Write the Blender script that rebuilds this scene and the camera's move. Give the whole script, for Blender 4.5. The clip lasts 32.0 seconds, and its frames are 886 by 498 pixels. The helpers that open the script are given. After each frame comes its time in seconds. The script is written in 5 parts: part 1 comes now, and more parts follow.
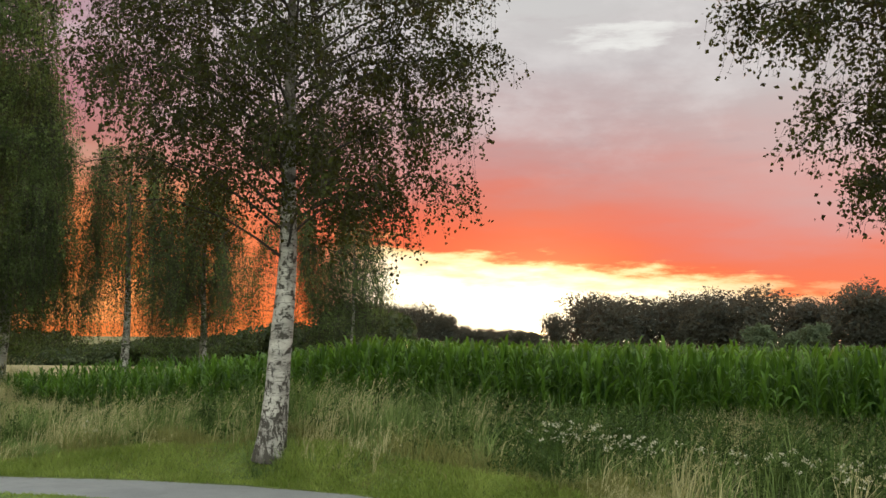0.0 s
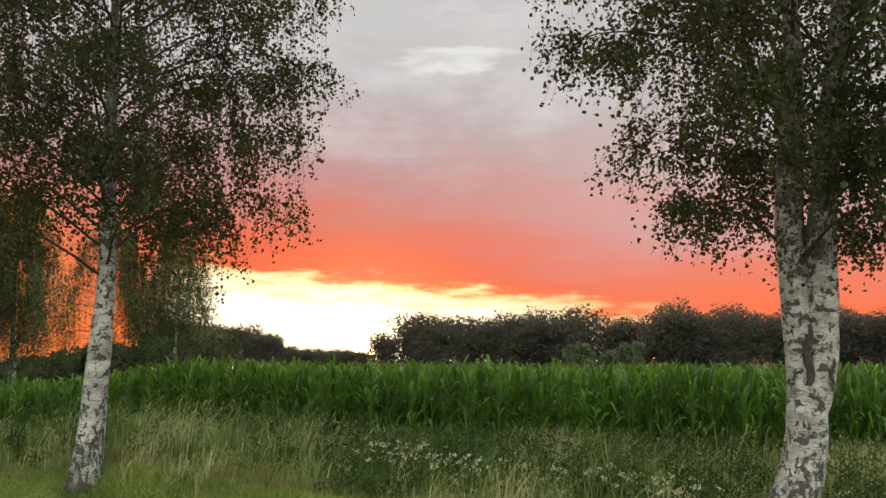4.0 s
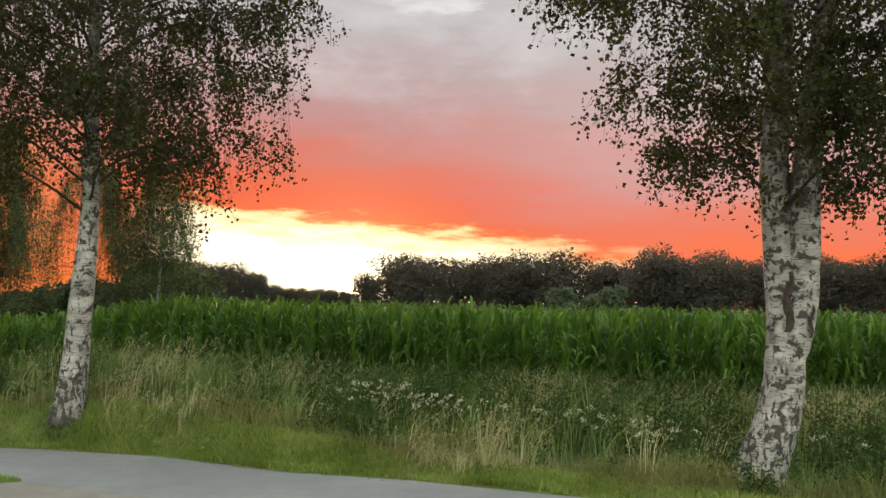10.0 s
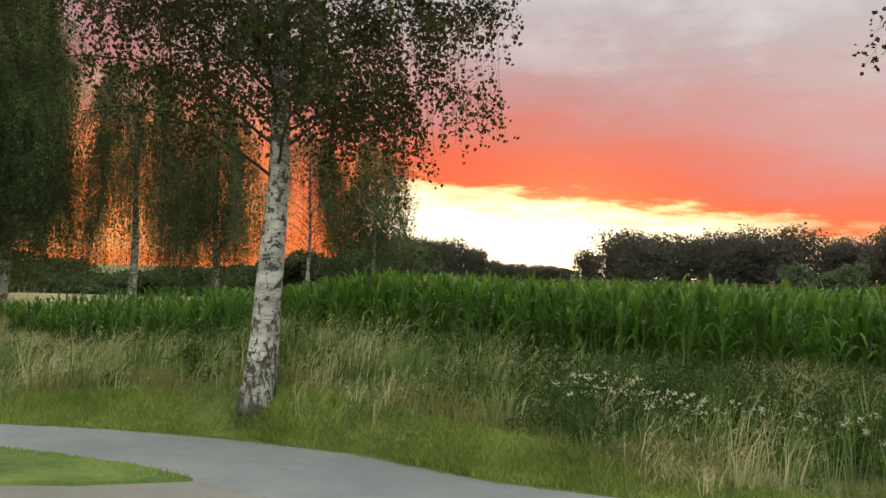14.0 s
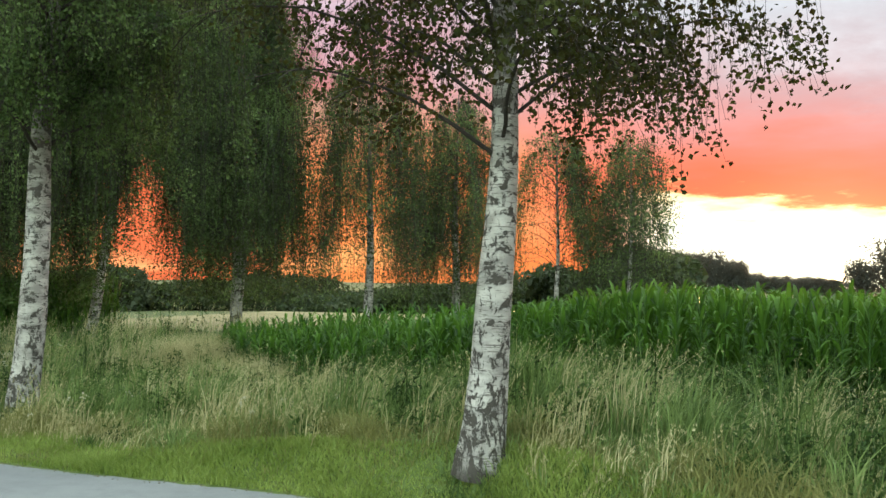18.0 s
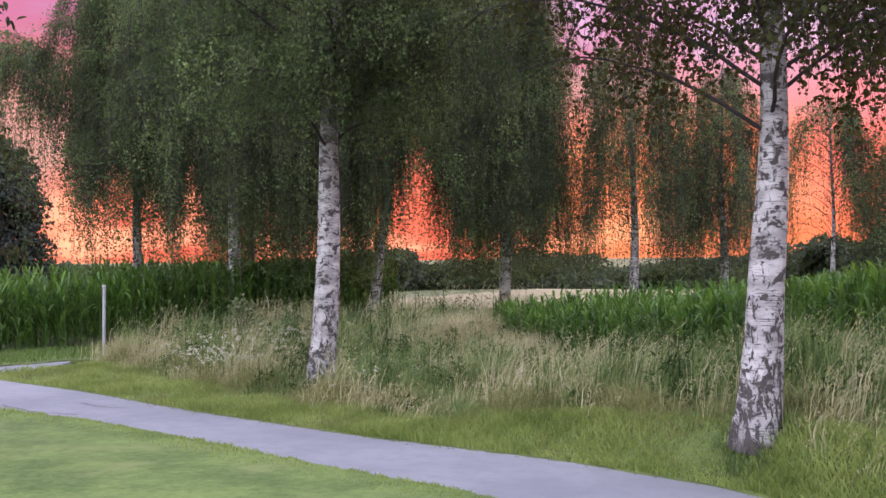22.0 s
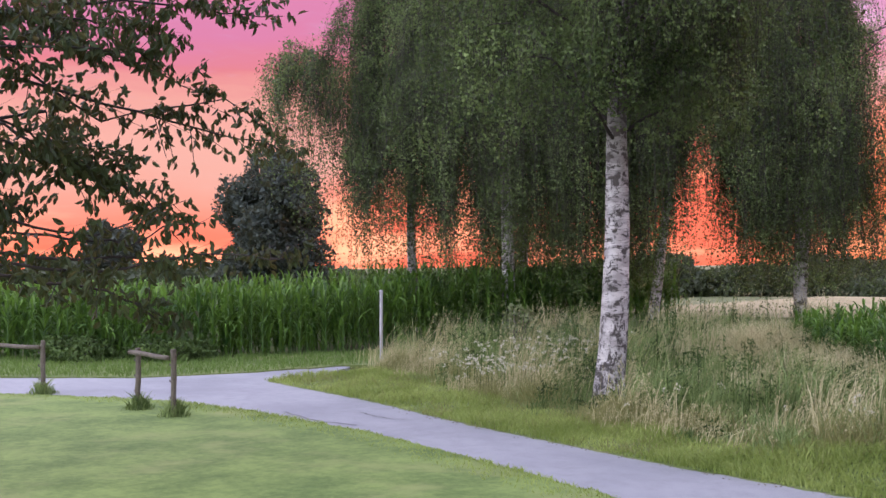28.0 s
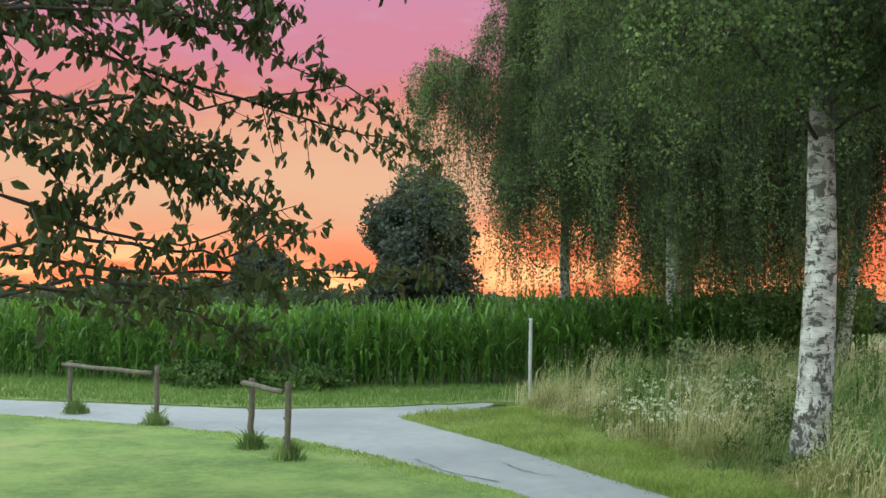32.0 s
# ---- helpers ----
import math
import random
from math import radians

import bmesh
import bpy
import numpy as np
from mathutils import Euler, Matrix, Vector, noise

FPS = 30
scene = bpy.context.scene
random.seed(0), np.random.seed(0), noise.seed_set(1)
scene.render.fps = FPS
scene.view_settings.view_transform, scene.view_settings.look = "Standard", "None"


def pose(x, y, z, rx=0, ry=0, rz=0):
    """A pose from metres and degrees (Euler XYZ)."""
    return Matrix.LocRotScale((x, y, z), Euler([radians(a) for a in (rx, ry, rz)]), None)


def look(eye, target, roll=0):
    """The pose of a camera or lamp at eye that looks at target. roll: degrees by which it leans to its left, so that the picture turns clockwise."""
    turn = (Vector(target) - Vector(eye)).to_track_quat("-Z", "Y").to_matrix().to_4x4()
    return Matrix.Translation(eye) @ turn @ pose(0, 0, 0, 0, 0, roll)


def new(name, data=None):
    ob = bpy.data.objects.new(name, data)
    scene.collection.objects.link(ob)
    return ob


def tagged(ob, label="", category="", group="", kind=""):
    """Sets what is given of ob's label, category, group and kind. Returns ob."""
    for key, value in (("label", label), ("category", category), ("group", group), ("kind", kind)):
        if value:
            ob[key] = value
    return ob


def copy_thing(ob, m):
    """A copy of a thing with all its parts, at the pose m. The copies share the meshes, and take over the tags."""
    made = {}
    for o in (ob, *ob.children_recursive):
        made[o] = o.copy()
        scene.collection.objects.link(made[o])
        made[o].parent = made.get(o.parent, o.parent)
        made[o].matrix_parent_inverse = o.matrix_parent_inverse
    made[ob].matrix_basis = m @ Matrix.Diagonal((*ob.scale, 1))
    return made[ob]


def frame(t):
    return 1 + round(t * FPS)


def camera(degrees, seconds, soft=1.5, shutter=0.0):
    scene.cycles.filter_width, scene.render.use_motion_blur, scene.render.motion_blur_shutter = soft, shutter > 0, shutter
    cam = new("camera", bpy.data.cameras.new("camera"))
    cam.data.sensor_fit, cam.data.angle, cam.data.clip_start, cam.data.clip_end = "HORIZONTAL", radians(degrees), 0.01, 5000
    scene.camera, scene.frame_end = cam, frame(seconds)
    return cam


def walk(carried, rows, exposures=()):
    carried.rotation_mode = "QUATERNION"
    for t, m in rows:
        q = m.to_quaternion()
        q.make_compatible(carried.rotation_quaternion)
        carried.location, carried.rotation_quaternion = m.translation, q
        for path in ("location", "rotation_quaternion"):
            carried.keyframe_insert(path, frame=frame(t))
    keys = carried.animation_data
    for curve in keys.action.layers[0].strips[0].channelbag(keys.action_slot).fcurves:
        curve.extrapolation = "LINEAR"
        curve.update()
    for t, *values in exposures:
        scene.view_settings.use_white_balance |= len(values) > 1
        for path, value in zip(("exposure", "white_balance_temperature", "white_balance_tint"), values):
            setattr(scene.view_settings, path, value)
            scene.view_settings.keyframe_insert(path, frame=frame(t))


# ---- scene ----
cam = camera(46.16, 32.0)
PATH = [
    (0, look((0.000, 0.000, 1.650), (-0.001, 9.963, 2.513), 0.55)),
    (0.5, look((0.000, 0.000, 1.650), (0.159, 9.961, 2.522), 0.34)),
    (1, look((0.000, 0.000, 1.650), (0.337, 9.955, 2.537), 0.18)),
    (1.5, look((0.000, 0.000, 1.650), (0.536, 9.945, 2.550), 0.07)),
    (2, look((0.000, 0.000, 1.650), (0.746, 9.930, 2.571), -0.03)),
    (2.5, look((0.000, 0.000, 1.650), (0.968, 9.907, 2.605), -0.12)),
    (3, look((0.000, 0.000, 1.650), (1.195, 9.878, 2.646), -0.08)),
    (3.5, look((0.000, 0.000, 1.650), (1.421, 9.843, 2.693), 0.03)),
    (5.5, look((0.000, 0.000, 1.650), (2.215, 9.696, 2.687), 0.35)),
    (6, look((0.000, 0.000, 1.650), (2.401, 9.656, 2.650), 0.34)),
    (6.5, look((0.000, 0.000, 1.650), (2.539, 9.624, 2.612), 0.38)),
    (7, look((0.000, 0.000, 1.650), (2.603, 9.611, 2.571), 0.46)),
    (7.5, look((0.000, 0.000, 1.650), (2.565, 9.625, 2.531), 0.52)),
    (8, look((0.000, 0.000, 1.650), (2.449, 9.659, 2.488), 0.62)),
    (8.5, look((0.000, 0.000, 1.650), (2.281, 9.705, 2.431), 0.70)),
    (9, look((0.000, 0.000, 1.650), (2.106, 9.750, 2.352), 0.79)),
    (9.5, look((0.000, 0.000, 1.650), (1.942, 9.791, 2.257), 0.92)),
    (10, look((0.000, 0.000, 1.650), (1.790, 9.826, 2.153), 1.03)),
    (10.5, look((0.000, 0.000, 1.650), (1.642, 9.856, 2.064), 1.15)),
    (11, look((0.000, 0.052, 1.642), (1.483, 9.935, 1.986), 1.29)),
    (11.5, look((0.109, 0.719, 1.660), (1.378, 10.634, 1.959), 1.43)),
    (12, look((0.164, 1.195, 1.663), (1.164, 11.142, 1.929), 1.61)),
    (12.5, look((0.172, 1.558, 1.663), (0.883, 11.530, 1.905), 1.65)),
    (13, look((0.177, 1.672, 1.660), (0.541, 11.663, 1.889), 1.64)),
    (13.5, look((0.179, 1.694, 1.660), (0.202, 11.692, 1.881), 1.52)),
    (14, look((0.165, 1.738, 1.661), (-0.134, 11.731, 1.886), 1.47)),
    (14.5, look((0.125, 2.048, 1.660), (-0.464, 12.028, 1.899), 1.35)),
    (16.5, look((0.061, 3.516, 1.661), (-1.771, 13.345, 1.865), 1.03)),
    (17, look((-0.028, 4.052, 1.660), (-2.134, 13.825, 1.874), 0.93)),
    (17.5, look((-0.187, 4.496, 1.650), (-2.515, 14.217, 1.912), 0.80)),
    (18, look((-0.202, 4.663, 1.639), (-2.880, 14.292, 1.965), 0.74)),
    (18.5, look((-0.230, 4.693, 1.640), (-3.204, 14.234, 1.999), 0.52)),
    (19, look((-0.271, 4.686, 1.644), (-3.530, 14.135, 1.955), 0.17)),
    (19.5, look((-0.265, 4.656, 1.647), (-3.824, 13.999, 1.851), -0.12)),
    (20, look((-0.275, 4.648, 1.647), (-4.102, 13.886, 1.738), -0.36)),
    (20.5, look((-0.285, 4.617, 1.649), (-4.373, 13.743, 1.672), -0.47)),
    (21, look((-0.238, 4.520, 1.654), (-4.628, 13.505, 1.660), -0.47)),
    (21.5, look((-0.192, 4.394, 1.650), (-4.877, 13.229, 1.696), -0.49)),
    (22, look((-0.132, 4.266, 1.653), (-5.109, 12.939, 1.754), -0.58)),
    (22.5, look((-0.128, 4.191, 1.657), (-5.343, 12.722, 1.811), -0.70)),
    (23, look((-0.083, 4.130, 1.658), (-5.530, 12.515, 1.833), -0.95)),
    (23.5, look((-0.067, 4.094, 1.654), (-5.700, 12.355, 1.812), -1.14)),
    (24, look((-0.050, 4.088, 1.653), (-5.851, 12.233, 1.761), -1.20)),
    (24.5, look((-0.106, 4.125, 1.658), (-6.059, 12.160, 1.716), -1.11)),
    (25, look((-0.123, 4.136, 1.661), (-6.235, 12.051, 1.702), -0.91)),
    (25.5, look((-0.095, 4.120, 1.658), (-6.392, 11.888, 1.722), -0.75)),
    (26, look((-0.100, 4.139, 1.661), (-6.588, 11.748, 1.763), -0.70)),
    (26.5, look((-0.165, 4.206, 1.667), (-6.831, 11.659, 1.794), -0.76)),
    (28.5, look((-1.310, 5.221, 1.633), (-8.377, 12.293, 1.862), -0.43)),
    (29, look((-1.537, 5.424, 1.626), (-8.713, 12.381, 1.954), -0.24)),
    (29.5, look((-1.668, 5.549, 1.619), (-8.975, 12.364, 2.041), -0.02)),
    (30, look((-1.764, 5.639, 1.611), (-9.200, 12.308, 2.098), 0.17)),
    (30.5, look((-1.867, 5.731, 1.612), (-9.420, 12.265, 2.113), 0.29)),
    (31, look((-1.992, 5.846, 1.610), (-9.666, 12.240, 2.097), 0.36)),
    (31.5, look((-2.188, 6.032, 1.609), (-9.996, 12.262, 2.078), 0.44)),
    (32, look((-2.358, 6.202, 1.606), (-10.291, 12.274, 2.052), 0.51)),
]
# seconds, stops, kelvin, tint
EXPOSURES = [(0, 0.2, 6500, 6), (8, 0.15, 6500, 6), (14.5, 0.25, 6500, 6), (17, 0.7, 6100, -4), (19, 0.8, 5550, -2), (20, 0.87, 5500, 14), (21, 0.89, 5450, 32), (23, 0.9, 5450, 42), (28, 0.9, 5450, 40), (30, 0.9, 5550, 30), (32, 0.87, 5600, 0)]
SUN_AZ, LIFT = -5.1, 1.52

walk(cam, PATH, EXPOSURES)

# ---- sky and light ----
world = bpy.data.worlds.new("sky")
scene.world = world
world.use_nodes = True


class Graph:
    """A thin layer over a node tree: each call adds a node and links its inputs."""

    def __init__(self, tree):
        self.tree = tree
        tree.nodes.clear()

    def add(self, kind, out=0, **inputs):
        node = self.tree.nodes.new(kind)
        for key in list(inputs):
            if key.startswith("p_"):
                setattr_plain(node, key[2:], inputs.pop(key))
        for key, value in inputs.items():
            slot = node.inputs[int(key[1:])] if key[0] == "i" and key[1:].isdigit() else node.inputs[key.replace("_", " ")]
            self.plug(slot, value)
        return node.outputs[out]

    def plug(self, slot, value):
        if isinstance(value, bpy.types.NodeSocket):
            self.tree.links.new(value, slot)
        elif isinstance(value, (tuple, list)) and slot.type == "RGBA" and len(value) == 3:
            slot.default_value = (*value, 1)
        else:
            slot.default_value = value

    def math(self, op, a, b=0.0, c=0.0, clamp=False):
        return self.add("ShaderNodeMath", p_operation=op, p_use_clamp=clamp, i0=a, i1=b, i2=c)

    def ramp(self, fac, stops, mode="LINEAR"):
        node = self.tree.nodes.new("ShaderNodeValToRGB")
        node.color_ramp.interpolation = mode
        els = node.color_ramp.elements
        while len(els) < len(stops):
            els.new(0.5)
        for el, (pos, col) in zip(els, stops):
            el.position = pos
        for el, (pos, col) in zip(els, stops):
            el.color = (*col, 1) if isinstance(col, (tuple, list)) else (col, col, col, 1)
        self.plug(node.inputs[0], fac)
        return node.outputs[0]

    def mix(self, fac, a, b, mode="MIX"):
        node = self.tree.nodes.new("ShaderNodeMix")
        node.data_type, node.blend_type = "RGBA", mode
        self.plug(node.inputs[0], fac)
        self.plug(node.inputs[6], a)
        self.plug(node.inputs[7], b)
        return node.outputs[2]

    def step(self, x, lo, hi):
        return self.add("ShaderNodeMapRange", p_interpolation_type="SMOOTHSTEP", i0=x, i1=lo, i2=hi, i3=0.0, i4=1.0)


def setattr_plain(node, key, value):
    if key == "operation":
        node.operation = value
    elif key == "use_clamp":
        node.use_clamp = value
    elif key == "interpolation_type":
        node.interpolation_type = value
    elif key == "noise_dimensions":
        node.noise_dimensions = value
    elif key == "feature":
        node.feature = value
    elif key == "sky_type":
        node.sky_type = value
    elif key == "wave_type":
        node.wave_type = value
    elif key == "bands_direction":
        node.bands_direction = value


g = Graph(world.node_tree)
way = g.add("ShaderNodeTexCoord", out=0)
xyz = g.tree.nodes.new("ShaderNodeSeparateXYZ")
g.plug(xyz.inputs[0], way)
# long cloud streaks: a noise field squeezed along the vertical
stretch = g.add("ShaderNodeMapping", Vector=way, Scale=(1.0, 1.0, 5.0))
streak = g.add("ShaderNodeTexNoise", Vector=stretch, Scale=5.0, Detail=5.0, Roughness=0.55)
fine = g.add("ShaderNodeTexNoise", Vector=stretch, Scale=17.0, Detail=5.0, Roughness=0.6)
billow = g.add("ShaderNodeTexNoise", Vector=g.add("ShaderNodeMapping", Vector=way, Scale=(1.0, 1.0, 2.2)), Scale=9.0, Detail=6.0, Roughness=0.6)
el0 = g.math("MULTIPLY", g.math("ARCSINE", xyz.outputs[2]), 57.2958)
az = g.math("MULTIPLY", g.math("ARCTAN2", g.math("MULTIPLY", xyz.outputs[0], -1.0), xyz.outputs[1]), 57.2958)
wob = g.math("SUBTRACT", streak, 0.5)
el = g.math("ADD", el0, g.math("MULTIPLY", wob, 5.0))
k = 1 / 90


def stops(rows):
    return [(e * k, tuple(((c / 255 + 0.055) / 1.055) ** 2.4 if c > 10 else c / 3000 for c in col)) for e, col in rows]


e01 = g.math("MULTIPLY", el, k)
sun_side = g.ramp(e01, stops([(0, (252, 124, 60)), (3.0, (248, 116, 66)), (5.5, (236, 106, 74)), (7.5, (220, 118, 98)), (9.5, (200, 136, 130)),
                              (12, (186, 156, 156)), (15, (188, 178, 180)), (18, (196, 192, 192)), (26, (186, 182, 188)), (90, (235, 235, 240))]))
far_side = g.ramp(e01, stops([(0, (255, 128, 78)), (2.5, (255, 172, 125)), (5.5, (252, 188, 145)), (9.0, (248, 176, 138)), (10.5, (236, 140, 126)),
                              (13, (228, 138, 150)), (18, (216, 146, 174)), (28, (196, 180, 192)), (90, (235, 235, 240))]))
far_side = g.mix(1.0, far_side, (0.54, 0.54, 0.54), "MULTIPLY")
sky = g.mix(g.step(az, 4.0, 28.0), sun_side, far_side)
# paler, quieter colours away from the sunset
right_side = g.ramp(e01, stops([(0, (252, 128, 70)), (2.2, (246, 118, 76)), (4.2, (232, 124, 98)), (6.5, (212, 150, 144)), (10, (200, 172, 170)), (14, (190, 180, 180)), (26, (188, 184, 190)), (90, (235, 235, 240))]))
sky = g.mix(g.step(g.math("MULTIPLY", az, -1.0), 4.0, 24.0), sky, right_side)
cloudy = g.math("MULTIPLY", g.step(billow, 0.42, 0.72), g.step(el0, 7.0, 13.0))
sky = g.mix(g.math("MULTIPLY", cloudy, g.math("MULTIPLY", g.step(az, 42.0, 24.0), 0.35)), sky, (0.78, 0.74, 0.74))
dark = g.math("MULTIPLY", g.step(fine, 0.52, 0.75), g.step(el0, 6.0, 10.0))
sky = g.mix(g.math("MULTIPLY", dark, 0.18), sky, (0.36, 0.28, 0.30))
# the bright gap under the cloud deck, where the sun goes down
edge = g.math("ADD", g.math("ADD", 4.9, g.math("MULTIPLY", az, 0.1)), g.math("MULTIPLY", g.math("SUBTRACT", fine, 0.5), 3.4))
edge = g.math("MINIMUM", edge, 6.4)
inside = g.math("MULTIPLY", g.step(g.math("SUBTRACT", edge, el0), -0.25, 0.5), g.math("MULTIPLY", g.step(az, -26.0, -12.0), g.step(az, 7.5, 2.5)))
gap = g.ramp(g.math("MULTIPLY", g.math("SUBTRACT", edge, el0), 0.2), [(0.0, (1.0, 0.62, 0.22)), (0.16, (1.15, 0.88, 0.5)), (0.4, (1.7, 1.5, 1.1)), (1.0, (2.2, 1.8, 1.2))])
sky = g.mix(inside, sky, gap)
# fire low behind the birches
reach_up = g.math("SUBTRACT", 8.5, g.math("MULTIPLY", g.step(az, 44.0, 54.0), 5.0))
low = g.math("MULTIPLY", g.step(g.math("SUBTRACT", reach_up, el0), -1.0, 3.5), g.step(az, 8.0, 14.0))
hot = g.mix(g.step(az, 20.0, 30.0), g.step(streak, 0.42, 0.60), g.step(streak, 0.45, 0.63))
sky = g.mix(g.math("MULTIPLY", low, 0.97), sky, g.mix(g.step(az, 20.0, 30.0), g.mix(hot, (0.84, 0.22, 0.055), (1.05, 0.37, 0.11)), g.mix(hot, (0.76, 0.14, 0.05), (1.25, 0.44, 0.16))))
# a bright tear in the grey deck above
tear = g.math("ADD", g.math("POWER", g.math("DIVIDE", g.math("ADD", az, 10.2), 3.4), 2.0), g.math("POWER", g.math("DIVIDE", g.math("SUBTRACT", el, 16.7), 0.5), 2.0))
sky = g.mix(g.math("MULTIPLY", g.step(g.math("ADD", tear, g.math("MULTIPLY", g.math("SUBTRACT", fine, 0.5), 6.0)), 1.6, -0.4), 0.4), sky, (1.0, 1.0, 0.96))
# the sun's own light near the horizon
dot = g.math("ADD", g.math("POWER", g.math("SUBTRACT", az, SUN_AZ), 2.0), g.math("POWER", g.math("SUBTRACT", el0, 0.35), 2.0))
sky = g.mix(g.step(dot, 0.5, 0.02), sky, (9.0, 6.0, 3.0))
halo = g.math("MULTIPLY", g.math("POWER", 2.718, g.math("MULTIPLY", dot, -0.05)), 0.3)
sky = g.mix(halo, sky, (1.3, 0.75, 0.3), "ADD")
# clear evening sky behind the camera, brighter than the cloud deck ahead
back = g.step(xyz.outputs[1], 0.25, -0.6)
nish = g.add("ShaderNodeTexSky", p_sky_type="NISHITA")
nish.node.sun_disc = False
nish.node.sun_elevation, nish.node.sun_rotation = radians(2.5), radians(-SUN_AZ)
evening = g.mix(0.2, (1.0, 0.955, 0.8), nish)
over = g.math("MAXIMUM", back, g.step(el0, 24.0, 55.0))
sky = g.mix(over, sky, g.mix(1.0, evening, (LIFT, LIFT, LIFT), "MULTIPLY"))
sky = g.mix(g.step(el0, 0.0, -3.0), sky, (0.10, 0.11, 0.06))
bg = g.add("ShaderNodeBackground", Color=sky, Strength=1.0)
outp = g.tree.nodes.new("ShaderNodeOutputWorld")
g.plug(outp.inputs[0], bg)

sun_data = bpy.data.lights.new("sun", "SUN")
sun_data.energy, sun_data.angle, sun_data.color = 2.0, radians(3), (1.0, 0.5, 0.22)
sun = new("sun", sun_data)
sx, sy = -math.sin(radians(SUN_AZ)), math.cos(radians(SUN_AZ))
sun.matrix_world = look((sx * 50, sy * 50, 50 * math.tan(radians(1.3))), (0, 0, 0))


# ---- materials ----
def material(name):
    m = bpy.data.materials.new(name)
    m.use_nodes = True
    return m, Graph(m.node_tree)


def finish(gr, shader):
    out = gr.tree.nodes.new("ShaderNodeOutputMaterial")
    gr.plug(out.inputs[0], shader)


def leafy(name, dark, light, through_col, share=0.4, rough=0.55, gloss=0.18, clump=1.4, grain=0.9, own=0.5):
    """Leaves: every leaf its own tone, light passing through."""
    m, q = material(name)
    rnd = q.add("ShaderNodeNewGeometry", out=8)
    big = q.add("ShaderNodeTexNoise", Vector=q.add("ShaderNodeTexCoord", out=3), Scale=grain, Detail=3.0)
    f = q.math("ADD", q.math("MULTIPLY", q.math("POWER", rnd, 1.5), own), q.math("MULTIPLY", q.math("SUBTRACT", big, 0.42), clump), clamp=True)
    col = q.mix(f, dark, light)
    a = q.add("ShaderNodeBsdfPrincipled", Base_Color=col, Roughness=rough, Specular_IOR_Level=gloss)
    b = q.add("ShaderNodeBsdfTranslucent", Color=q.mix(f, through_col, tuple(min(1, c * 1.5) for c in through_col)))
    mixed = q.add("ShaderNodeMixShader", i0=share, i1=a, i2=b)
    finish(q, mixed)
    return m


def rough_surface(name, a, b, scale, rough=0.85, fine=8.0, bump=0.3, third=None, third_at=(0.55, 0.7), coord=3):
    """A matt surface of two colours at two scales with a little relief."""
    m, q = material(name)
    tc = q.add("ShaderNodeTexCoord", out=coord)
    n1 = q.add("ShaderNodeTexNoise", Vector=tc, Scale=scale, Detail=6.0, Roughness=0.6)
    n2 = q.add("ShaderNodeTexNoise", Vector=tc, Scale=scale * fine, Detail=4.0, Roughness=0.7)
    f = q.math("ADD", q.math("MULTIPLY", q.step(n1, 0.32, 0.68), 0.6), q.math("MULTIPLY", q.step(n2, 0.3, 0.7), 0.4))
    col = q.mix(f, a, b)
    if third:
        n3 = q.add("ShaderNodeTexNoise", Vector=tc, Scale=scale * 0.37, Detail=5.0, Roughness=0.65)
        col = q.mix(q.step(n3, *third_at), col, third)
    bp = q.add("ShaderNodeBump", Height=n2, Strength=bump, Distance=0.02)
    finish(q, q.add("ShaderNodeBsdfPrincipled", Base_Color=col, Roughness=rough, Normal=bp))
    return m


